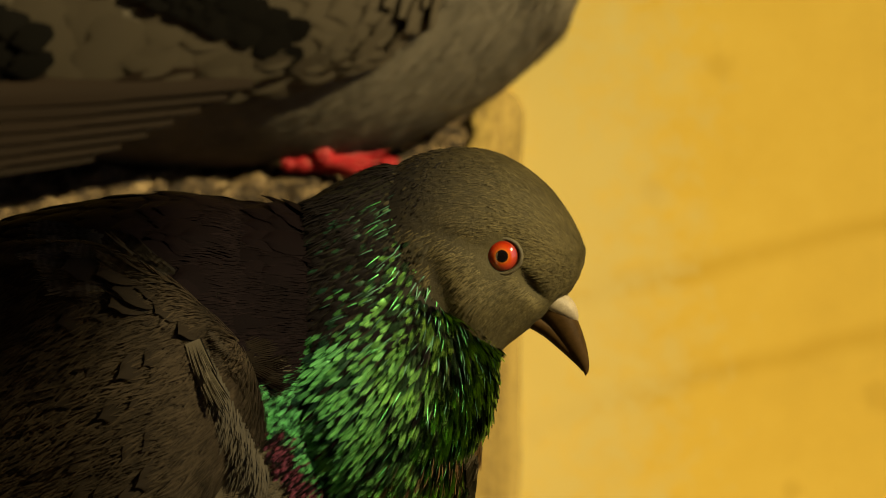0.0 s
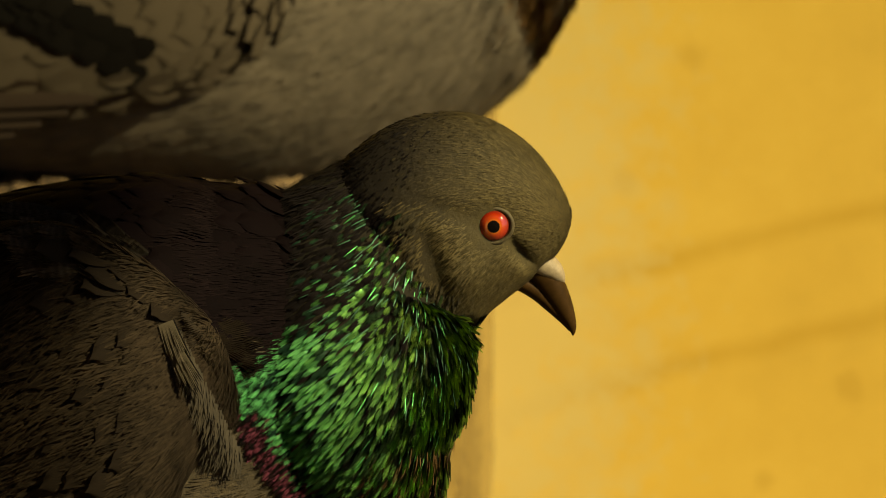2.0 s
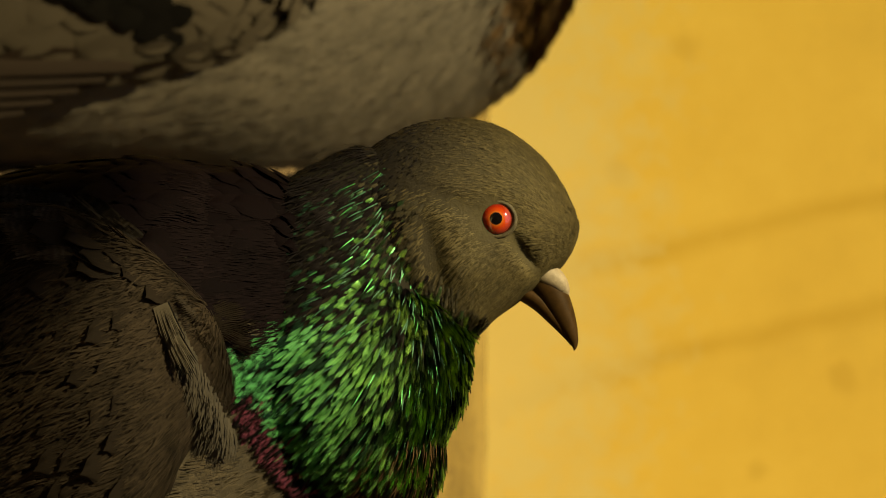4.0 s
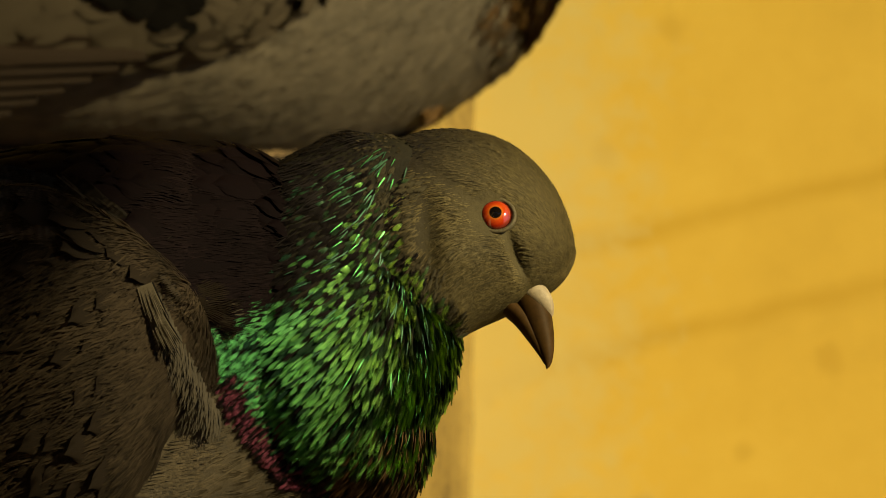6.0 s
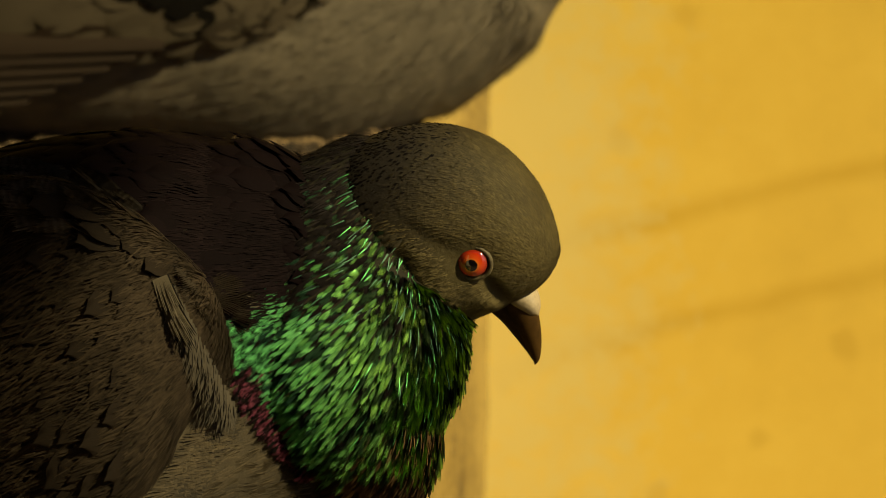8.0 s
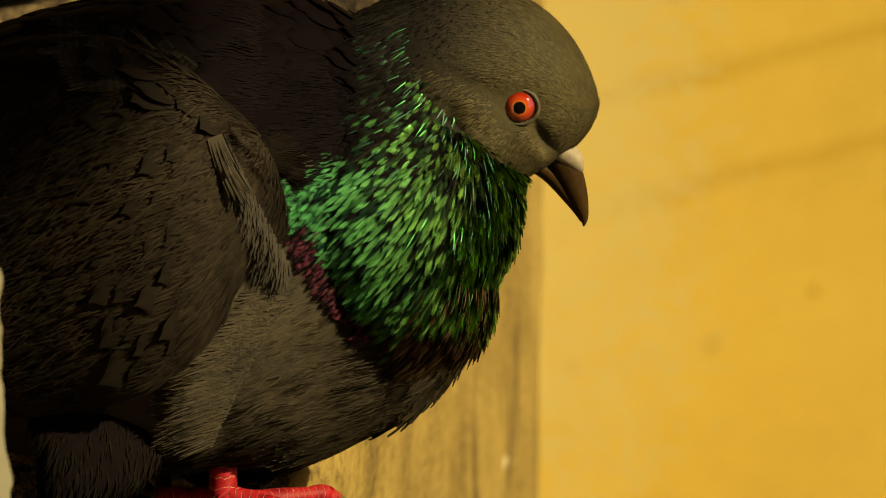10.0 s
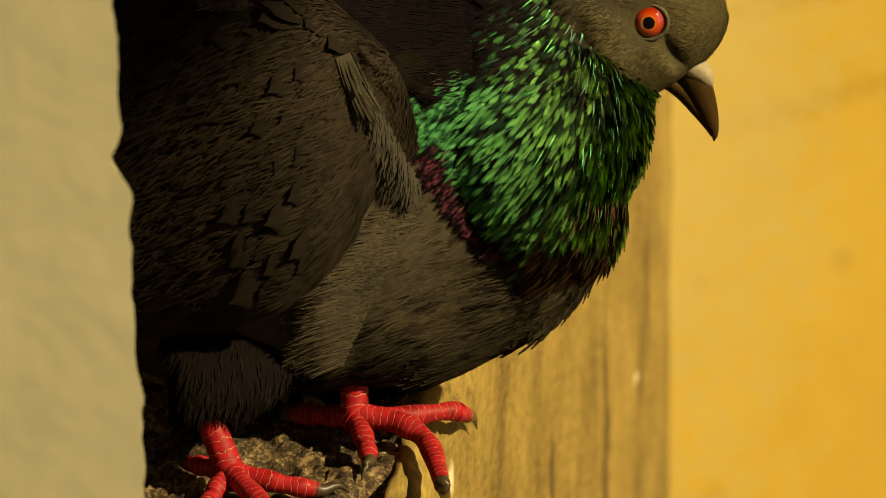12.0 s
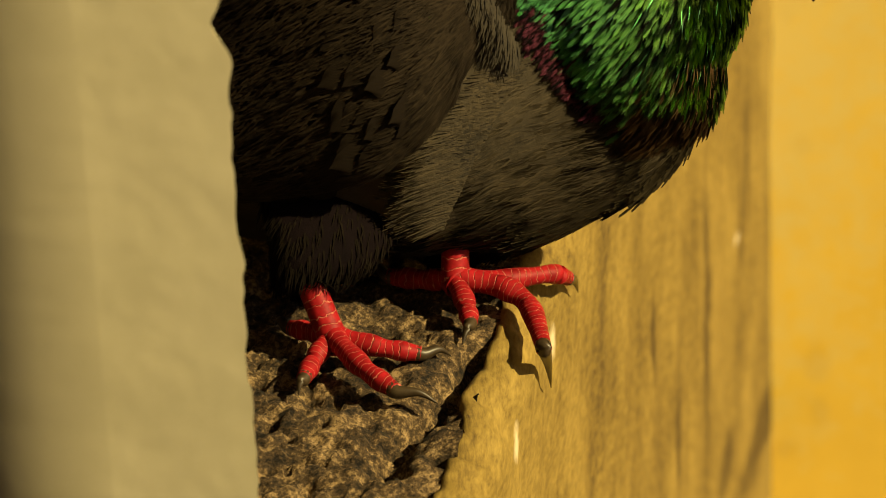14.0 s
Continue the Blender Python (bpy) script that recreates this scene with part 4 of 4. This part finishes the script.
    down_coat("collar_down", MANTLE_HAIR, spots, body, 0.0055, 0.0004, 0.2, rng=rng)
    # shoulder feathers, a paler ridge above the wing
    ridge = []
    for i in range(120):
        k = rng.random()
        u, v2 = 320 + 280 * k + rng.uniform(-30, 30), max(-35.0, -30 + 180 * k + rng.uniform(-50, 50))
        ridge.append(lay(spot(u, v2, skin(u, v2, rng.uniform(-2, 10))), Vector((-0.85, 0, (0.5 if u > 430 else -0.1) + rng.uniform(-.2, .2))), Vector((0.15, -0.9, 0.35)), 0.0120 * rng.uniform(.7, 1.25), 0.0042 * rng.uniform(.7, 1.3), rng.uniform(0.05, 0.25), rng.uniform(-.4, .4)))
    joined_feathers("shoulder_plumage", SHOULDER, ridge, body, label="grey streaked shoulder feathers", barbs=11, cup=0.3, spread=0.7, ragged=0.25)
    # the wing's folded bend: a pale slip of a feather over a dark one
    for name, mat, size, out in (("bend_shadow_feather", BLACK, 1.2, 16), ("bend_feather", PALE_BEND, 1.0, 34)):
        poses = [lay(spot(546 + 16 * k, 160 + 48 * k, skin(546 + 16 * k, 160 + 48 * k, out)), Vector((0.34 + 0.12 * k, 0, -0.9)), Vector((-0.1, -1, 0.1)), 0.0100 * size, 0.0044 * size, 0.02, 0.1) for k in range(2)]
        feather_parts(name, vane_mesh(name, mat, barbs=13, cup=0.12, spread=0.8, ragged=0.2), poses, body)
    tuft = []
    for i in range(14):
        k = rng.random()
        tuft.append(lay(spot(590 + 70 * k, 175 + 55 * rng.random(), -235 + 30 * k), Vector((0.9, 0.1, -0.1 + rng.uniform(-.4, .4))), Vector((0.2, -0.95, 0.2)), 0.0085 * rng.uniform(.7, 1.1), 0.005, rng.uniform(0, 0.2), rng.uniform(-.4, .4)))
    joined_feathers("neck_side_plumage", COVERT, tuft, body, barbs=11, cup=0.3, spread=0.7)
    # pale downy edge of the wing
    spots = []
    for i in range(1100):
        k = rng.random()
        c = curve_points([(545, 168, 0), (572, 235, 0), (606, 310, 0), (645, 395, 0)], 3)
        q = [Vector(c[m]) for m in range(4)]
        x = k * 3
        m = min(int(x), 2)
        b = q[m].lerp(q[m + 1], x - m)
        w = 26 + 14 * k
        off = rng.uniform(-1, 1)
        spots.append((spot(b.x + off * w, b.y, skin(b.x, b.y, 22) + 14 * off * off), Vector((-0.35 + 0.3 * off, 0, -1)), Vector((0.25 * off, -1, 0.1))))
    down_coat("wing_edge_down", PALE_HAIR, spots, wing, 0.0048, 0.00045, 0.2, rng=rng)
    # loose flank and belly feathers under the down
    poses = []
    for f, a in strew(body_loft, 900, rng, 0.42, 0.95, 1.2, math.pi + 0.05):
        p, t, n = body_loft.frame_at(f, a)
        poses.append(lay(p - n * 0.0002, Vector((-1, 0, -0.3 + rng.uniform(-.25, .25))), n, 0.0095 * rng.uniform(.7, 1.3), 0.005 * rng.uniform(.7, 1.2), rng.uniform(0.0, 0.03), rng.uniform(-.10, .10)))
    joined_feathers("belly_plumage", FLANK, poses, body, barbs=13, cup=0.25, spread=0.5, ragged=0.3)
    # flank and belly down, its long barbs lying back over the wing
    spots = []
    for f, a in strew(body_loft, 24000, rng, 0.42, 0.985, 1.2, math.pi + 0.5):
        p, t, n = body_loft.frame_at(f, a)
        spots.append((p, Vector((-1, 0, -0.28)), n))
    down_coat("belly_down", BODY_HAIR, spots, body, 0.0060, 0.00032, 0.14, rng=rng)
    spots = []
    for f, a in strew(body_loft, 5000, rng, 0.80, 0.995, 0.6, 2 * math.pi - 0.6):
        p, t, n = body_loft.frame_at(f, a)
        spots.append((p, Vector((-0.6, 0, -1)), n))
    down_coat("breast_down", RUFOUS, spots, body, 0.0045, 0.00036, 0.14, label="dark rufous breast down", rng=rng)
    spots = []
    for f, a in strew(wing_loft, 24000, rng, 0.25, 0.985, 0.1, math.pi - 0.1):
        p, t, n = wing_loft.frame_at(f, a)
        spots.append((p + n * rng.uniform(0.0008, 0.0022), Vector((-0.85, 0, -0.45 + rng.uniform(-.2, .2))), n))
    down_coat("wing_down", COVERT_HAIR, spots, wing, 0.0060, 0.00042, 0.09, rng=rng)
    spots = []
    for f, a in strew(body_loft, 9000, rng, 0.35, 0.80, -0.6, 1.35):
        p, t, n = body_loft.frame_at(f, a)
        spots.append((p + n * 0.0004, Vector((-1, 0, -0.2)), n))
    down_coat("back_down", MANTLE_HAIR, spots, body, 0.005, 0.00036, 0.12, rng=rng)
    # loose fringe where the belly feathers overlap the wing
    spots = []
    for i in range(3600):
        k = rng.random()
        u, v2 = 640 - 170 * k ** 0.8 + rng.uniform(0, 70), 400 + 300 * k
        spots.append((spot(u, v2, skin(u, v2, rng.uniform(0, 10))), Vector((-1, -0.05, -0.22)), Vector((0.15, -1, -0.1))))
    down_coat("flank_fringe", BODY_HAIR, spots, body, 0.0066, 0.00036, 0.12, rng=rng)
    # thighs, near black: the shade under the wing is put into their colour
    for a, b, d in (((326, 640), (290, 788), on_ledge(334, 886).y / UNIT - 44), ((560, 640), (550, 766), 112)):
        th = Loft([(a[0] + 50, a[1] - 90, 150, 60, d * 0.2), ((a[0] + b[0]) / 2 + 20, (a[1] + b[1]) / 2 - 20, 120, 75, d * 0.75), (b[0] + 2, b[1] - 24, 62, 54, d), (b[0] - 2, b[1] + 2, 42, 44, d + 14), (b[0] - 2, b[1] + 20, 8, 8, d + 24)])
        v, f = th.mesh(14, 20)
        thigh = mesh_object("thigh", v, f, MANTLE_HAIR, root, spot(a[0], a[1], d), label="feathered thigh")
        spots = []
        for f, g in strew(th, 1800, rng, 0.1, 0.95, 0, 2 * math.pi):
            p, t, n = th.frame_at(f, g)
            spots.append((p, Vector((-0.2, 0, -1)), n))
        down_coat("thigh_down", SHADED_THIGH_HAIR, spots, thigh, 0.0045, 0.0004, 0.2, rng=rng)
    legs(root)
    return body, neck, head, wing


def toe(points, radii, leg, name="toe"):
    pts = curve_points(points[:-1], 22)
    n = len(pts)
    rr = []
    for i in range(n):
        k = i / (n - 1)
        r = radii[0] + (radii[1] - radii[0]) * k
        rr.append(0.87 * r * (1 + 0.10 * math.sin(k * 3 * math.pi * 2 + 0.5)) * (1.0 if k < 0.93 else 0.86))
    v, f, uv = tube(pts, rr, 14, 620)
    ob = mesh_object(name, v, f, LEG, leg, points[0], uv)
    a, b = pts[-1], Vector(points[-1])
    d = (pts[-1] - pts[-3]).normalized()
    mid = (a + b) / 2 + Vector((0, 0, 0.0014)) + d * 0.0008
    cpts = curve_points([a - d * 0.0012, a + d * 0.0008, mid, b], 12)
    cr = [radii[1] * 0.80 * max(0.06, 1 - (i / 12) ** 1.6) for i in range(13)]
    v, f, uv = tube(cpts, cr, 10, 1)
    mesh_object("claw", v, f, CLAW, leg, a, uv, label="dark curved claw")


def legs(root):
    for near in (True, False):
        if near:
            ankle = on_ledge(334, 886, 0.006)
            top = ankle + Vector((-74, 0, 168)) * UNIT
            toes = [
                ([ankle, on_ledge(304, 927, 0.0038), on_ledge(284, 962, 0.0032), on_ledge(274, 992, 0.0012)], (0.0029, 0.0023)),
                ([ankle, on_ledge(391, 946, 0.005), on_ledge(446, 986, 0.0034), on_ledge(521, 1010, 0.001)], (0.0032, 0.0024)),
                ([ankle, on_ledge(422, 909, 0.0045), on_ledge(492, 921, 0.0030), on_ledge(546, 926, 0.001)], (0.0030, 0.0023)),
                ([ankle, on_ledge(300, 880, 0.0036), on_ledge(262, 872, 0.003), on_ledge(235, 868, 0.001)], (0.003, 0.0024))]
        else:
            ankle = on_ledge(555, 788, 0.007)
            top = ankle + Vector((-6, 0, 110)) * UNIT
            toes = [
                ([ankle, on_ledge(505, 790, 0.0042), on_ledge(438, 783, 0.0034), on_ledge(412, 772, 0.002)], (0.0031, 0.0026)),
                ([ankle, on_ledge(574, 838, 0.0045), on_ledge(580, 868, 0.0034), on_ledge(566, 906, 0.001)], (0.0030, 0.0023)),
                ([ankle, on_ledge(640, 806, 0.006), on_ledge(686, 842, 0.004), on_face(710, 915, 0.004), on_face(722, 984, 0.002)], (0.0034, 0.0025)),
                ([ankle, on_ledge(640, 792, 0.0045), on_ledge(725, 783, 0.0032), on_face(754, 791, 0.003), on_face(772, 816, 0.002)], (0.0030, 0.0023))]
        pts = curve_points([top, top.lerp(ankle, 0.5) + Vector((0.0004, 0, 0)), ankle, ankle + Vector((0.0006, -0.0005, -0.0012))], 24)
        rr = [0.0031 + 0.0006 * (i / 24) ** 2 for i in range(25)]
        v, f, uv = tube(pts, rr, 18, 430)
        leg = mesh_object("leg", v, f, LEG, root, top, uv, label="red scaly leg with pale scale edges")
        for pts, rad in toes:
            toe(pts, rad, leg)


BODY, NECK, HEAD, WING = near_pigeon()


FAR_FOOT = INTO @ onto(750, -165)
FAR_K = 1 + FAR_FOOT.y / DIST


def far_pigeon():
    rng = random.Random(8)

    def loft(st):
        return Loft(st, scale=FAR_K, base=FAR_FOOT.y)
    root = thing("pigeon", PLAN @ Matrix.Translation(FAR_FOOT), "pale grey pigeon with black wing bars on the ledge", "pigeon")
    START[root.name] = FAR_FOOT.copy()
    hull = loft([(-420, -300, 30, 60), (-150, -300, 110, 150), (150, -340, 180, 230), (400, -400, 262, 255), (620, -460, 330, 270), (780, -500, 340, 270),
                 (930, -540, 312, 255), (1040, -580, 268, 235), (1120, -620, 215, 215), (1180, -650, 160, 160), (1225, -680, 90, 90), (1245, -695, 5, 5)])
    v, f = hull.mesh(50, 48)
    body = mesh_object("body", v, f, PALE_BODY, root, hull.put(700, -500, 0), label="pale grey plumage of the body")
    spots = []
    for f, a in strew(hull, 14000, rng, 0.15, 0.98, 0.9, 2 * math.pi - 0.9):
        p, t, n = hull.frame_at(f, a)
        spots.append((p, -t + Vector((0, 0, -0.3)), n))
    down_coat("belly_down", PALE_BODY, spots, body, 0.009, 0.0008, 0.12, rng=rng)
    # bronze neck
    nl = loft([(1120, -280, 30, 90), (1128, -330, 70, 95), (1150, -400, 112, 160), (1185, -500, 145, 200), (1225, -650, 160, 215), (1250, -850, 150, 150), (1260, -1050, 110, 110), (1262, -1120, 20, 20)])
    v, f = nl.mesh(30, 32)
    neck = mesh_object("neck", v, f, RUFOUS, root, nl.put(1200, -500, 0), label="bronze brown neck")
    bronze = []
    for f, a in scatter(nl, 2000, rng, 0.03, 0.97, 0, 2 * math.pi):
        p, t, n = nl.frame_at(f, a)
        bronze.append(lay(p, -t, n, 0.009 * rng.uniform(.8, 1.2), 0.0045, rng.uniform(0.08, 0.25), rng.uniform(-.3, .3)))
    feather_parts("neck_feather", vane_mesh("far_neck_feather", BRONZE, barbs=7, cup=0.3), bronze[:40], neck)
    joined_feathers("neck_plumage", BRONZE, bronze[40:], neck, barbs=7, cup=0.3)
    # head
    c = hull.put(1250, -1130, 0)
    hl = loft([(1150, -1120, 40, 40), (1190, -1130, 120, 90), (1250, -1140, 150, 95), (1330, -1140, 120, 85), (1390, -1130, 60, 50), (1410, -1125, 4, 4)])
    v, f = hl.mesh(20, 24)
    head = mesh_object("head", v, f, HEAD_MAT, neck, c)
    v, f = loft([(1370, -1120, 40, 30), (1430, -1095, 26, 22), (1480, -1060, 6, 5)]).mesh(12, 14)
    mesh_object("bill", v, f, BILL, head, c)
    for side in (-1, 1):
        e = loft([(1300, -1150, 4, 4, side * 84), (1320, -1150, 30, 16, side * 84), (1340, -1150, 30, 16, side * 84), (1360, -1150, 4, 4, side * 84)])
        v, f = e.mesh(10, 14)
        mesh_object("eye", v, f, IRIS, head, e.put(1330, -1150, side * 84))
    # folded wings
    wings = []
    for side in (1, -1):
        wl = loft([(-520, -290, 20, 15, -150 * side), (-300, -310, 60, 40, -210 * side), (100, -370, 140, 60, -225 * side), (450, -450, 205, 75, -255 * side),
                   (720, -520, 225, 75, -255 * side), (880, -570, 190, 60, -235 * side), (960, -600, 90, 30, -220 * side), (985, -610, 10, 6, -215 * side)])
        v, f = wl.mesh(36, 36)
        wing = mesh_object("wing", v, f, PALE_BODY, root, wl.put(700, -500, -300 * side), label="folded pale wing with two black bars")
        wings.append(wing)
        groups = {"pale": [], "black": [], "brown": []}
        for row in range(20):
            f = 0.16 + 0.82 * row / 19
            for k in range(14):
                a = (0.0 if side > 0 else math.pi) + math.pi * (k + 0.5 * (row % 2)) / 14 + rng.uniform(-.05, .05)
                p, t, n = wl.frame_at(f + rng.uniform(-.008, .008), a)
                size = (0.0200 - 0.0085 * f) * FAR_K
                u, v2 = 784 + p.x / UNIT / FAR_K - 62, 441 - p.z / UNIT / FAR_K + 20      # its middle
                kind = "brown" if v2 > -285 and u < 600 else "pale"
                flow = Vector((-0.92, 0, -0.30 + rng.uniform(-.08, .08)))
                groups[kind].append(lay(p, flow, n, size * (1.6 if kind == "brown" else 1.05) * rng.uniform(.9, 1.1), size * (0.5 if kind == "brown" else 0.9), rng.uniform(0.0, 0.02), rng.uniform(-.05, .05)))
        bars = [(u, -334 + 0.47 * (u - 709) + o, 0.0085) for i, o in enumerate((-30, -4, 22)) for u in range(380 + 12 * i, 716, 36)]
        bars += [(744 + 10 * i, -312 + 5 * i, 0.0065) for i in range(2)] + [(u, -300 + 0.47 * (u - 250) + o, 0.010) for o in (-60, -15, 30) for u in range(60, 300, 40)]
        for u, v2, size in bars:                   # two black bars across the wing
            i = min((abs(wl.at(k / 100)[0] - u), k) for k in range(101))[1] / 100
            _, vc, h, w, dep = wl.at(i)
            q = max(-0.97, min(0.97, (v2 - vc) / h))
            p = wl.put(u + 45, v2 - 14, dep - side * (w * math.sqrt(1 - q * q) + 9))
            groups["black"].append(lay(p, Vector((-0.92, 0, -0.35 + rng.uniform(-.1, .1))), Vector((0.1, -side, 0.1 - 0.6 * q)), size * FAR_K * rng.uniform(.9, 1.2), size * 0.75 * FAR_K, 0.02, 0.0))
        for kind, mat in (("pale", PALE), ("black", BLACK), ("brown", BROWN)):
            feather_parts("covert" if kind != "brown" else "quill", vane_mesh("far_feather", mat, point=0.3, cup=0.07, rows=8, cols=6), groups[kind][:300], wing)
        primaries = []
        for i in range(7):
            primaries.append(lay(wl.put(650 - 46 * i, -280 + 21 * i, -(300 - 6 * i) * side), Vector((-1, 0, -0.035 - 0.01 * i)), Vector((0, -side, 0.25)), (0.095 - 0.002 * i) * FAR_K, 0.0072 * FAR_K, 0.0, 0.0))
        feather_parts("quill", vane_mesh("quill", BROWN, point=0.75, cup=0.06, rows=10), primaries, wing)
    tail = []
    for i in range(9):
        tail.append(lay(hull.put(-330, -330 + 3 * i, -90 + 22 * i), Vector((-1, 0.05 * (i - 4), -0.2)), Vector((0.1, 0, 1)), 0.10, 0.02, 0, 0))
    feather_parts("tail_feather", vane_mesh("tail_feather", PALE, point=0.8, cup=0.05), tail, body)
    # legs
    for du, dv, dd in ((20, -5, 0), (-30, 0, 110)):
        foot = INTO @ onto(750 + du - 0.3 * dd, -150 + dv - 0.42 * dd, LEDGE + 0.004)
        top = foot + Vector((-0.006, 0, 0.045))
        v, f, uv = tube(curve_points([top, top.lerp(foot, 0.5), foot], 14), [0.0034] * 15, 12, 430)
        leg = mesh_object("leg", v, f, LEG, root, top, uv, label="red scaly leg")
        for g in (-0.6, 0.0, 0.6, 3.14):
            way = Vector((math.cos(g), math.sin(g), 0)) * (0.026 if g < 3 else 0.014)
            w2 = (INTO.to_3x3() @ way)
            toe([foot, foot + w2 * 0.5 - Vector((0, 0, 0.0004)), foot + w2 * 0.8, foot + w2 * 1.05 + INTO.to_3x3() @ Vector((0, 0, -0.003))], (0.0027, 0.0021), leg)
    return root, neck, wings[0]


PIGEON_FAR, NECK_FAR, WING_FAR = far_pigeon()

# head: seconds, roll, nod, turn (degrees), shift to the right and down in plan units
HEAD_KEYS = [
    (0.0, 5, 1, -4, -19, 54), (0.3, 5, -9, -8, -24, 48), (0.5, 5, -10, -8, -25, 49), (1.0, 5, -10, -8, -26, 48), (1.3, 7, -4, -4, -10, 33),
    (1.5, 12, -2, -2, -2, 17), (2.0, 11, 0, 0, 6, 7), (2.5, 10, -2, -1, 7, 2), (3.0, 11, 0, 0, 0, 4), (3.2, 10, -2, -1, 4, 7),
    (5.3, -21, 13, -8, 55, 73), (6.0, -21, 13, -8, 47, 73), (6.5, -21, 13, -8, 42, 66), (6.8, -21, 13, -8, 37, 64), (6.95, 3, 12, -1, -8, 83),
    (7.2, 5, 12, -1, -15, 84), (9.3, 66, 21, -4, 13, 93), (9.6, 66, 21, -4, 13, 93), (9.7, 32, 12, 4, -26, 67), (9.8, 11, 8, 0, -38, 112),
    (10.0, 11, 8, 0, -36, 115), (14.0, 11, 8, 0, -34, 114)]
NECK_KEYS = [
    (0.0, 0, 0, 0, -12, 0), (1.0, 0, 0, 0, -12, 0), (1.5, 0, 0, 0, -6, 0), (3.2, 0, 0, 0, 0, 0), (5.3, 0, 0, 0, 8, 8),
    (6.8, 0, 0, 0, 8, 8), (7.0, 0, 0, 0, -3, 36), (7.2, 0, 0, 0, -4, 37), (9.3, 0, 0, 0, -4, 44), (14.0, 0, 0, 0, -6, 44)]
BODY_KEYS = [
    (0.0, 0, 0, 0, 0, 8), (1.0, 0, 0, 0, 0, 4), (1.6, 0, 0, 0, 0, 0), (2.1, 0, 0, 0, 2, -10), (3.0, 0, 0, 0, 6, -20),
    (3.2, 0, 0, 0, 6, -20), (5.3, 0, 0, 0, 0, -24), (7.2, 0, 0, 0, 0, -20), (9.3, 0, 0, 0, 0, -4), (14.0, 0, 0, 0, 0, 0)]


def keyed(ob, home, rows):
    out = []
    for t, rx, ry, rz, dx, dy in rows:
        p = home + Vector((dx, 0, -dy)) * UNIT
        out.append((t, pose(p.x, p.y, p.z, rx, ry, rz)))
    walk(ob, out)


# the far pigeon: seconds, nod and turn in degrees, shift to the right and down in plan units
FAR_KEYS = [(0.0, 0, 0, 0, 0), (0.7, 0, 0, 0, 0), (0.85, 0, 0, -5, -60), (1.0, 2, 0, -12, 50), (1.2, 3, 0, -26, 84), (1.6, 3, 0, -30, 90), (1.9, 3, 0, -30, 86),
            (2.2, 2, 0, -24, 56), (2.4, 3, 0, -26, 84), (3.2, 3, 0, -26, 84), (5.3, 3, 0, -10, 84), (7.2, 3, 0, -4, 84), (9.3, 3, 0, 0, 100), (14.0, 3, 0, 0, 100)]
FAR_NECK_KEYS = [(0.0, 0, 0, 0, -40, -230), (0.7, 0, 0, 0, -40, -230), (1.0, 0, 0, 0, -30, -150), (1.6, 0, 0, 0, -85, -95), (2.2, 0, 0, 0, -88, -18), (7.2, 0, 0, 0, -88, -18), (9.3, 0, 0, 0, -90, -190), (14.0, 0, 0, 0, -90, -190)]
FAR_WING_KEYS = [(0.0, 0, 0, 0, 0, 0), (0.7, 0, 0, 0, 0, 0), (0.85, 0, -4, 0, -60, -20), (1.2, 0, 0, 0, -170, 0), (2.0, 0, 0, 0, -240, -20), (2.2, 0, -6, 0, -180, -130), (2.4, 0, 0, 0, -180, -85),
                 (3.2, 0, 0, 0, -180, -85), (5.3, 0, 0, 0, -125, -66), (7.2, 0, 0, 0, -125, -66), (14.0, 0, 0, 0, -125, -66)]


def motions():
    rows = []
    for t, nod, turn, dx, dy in FAR_KEYS:
        p = PLAN @ (FAR_FOOT + Vector((dx, 0, -dy)) * UNIT * FAR_K)
        rows.append((t, Matrix.Translation(p) @ Matrix.Rotation(radians(turn), 4, "Z") @ rig @ pose(0, 0, 0, 0, nod, 0)))
    walk(PIGEON_FAR, rows)
    keyed(HEAD, spot(*HEAD_HOME), HEAD_KEYS)
    keyed(BODY, START[BODY.name].copy(), BODY_KEYS)
    keyed(WING, START[WING.name].copy(), BODY_KEYS)
    keyed(NECK, spot(850, 420), NECK_KEYS)
    keyed(WING_FAR, WING_FAR.location.copy(), FAR_WING_KEYS)
    keyed(NECK_FAR, NECK_FAR.location.copy(), FAR_NECK_KEYS)


motions()
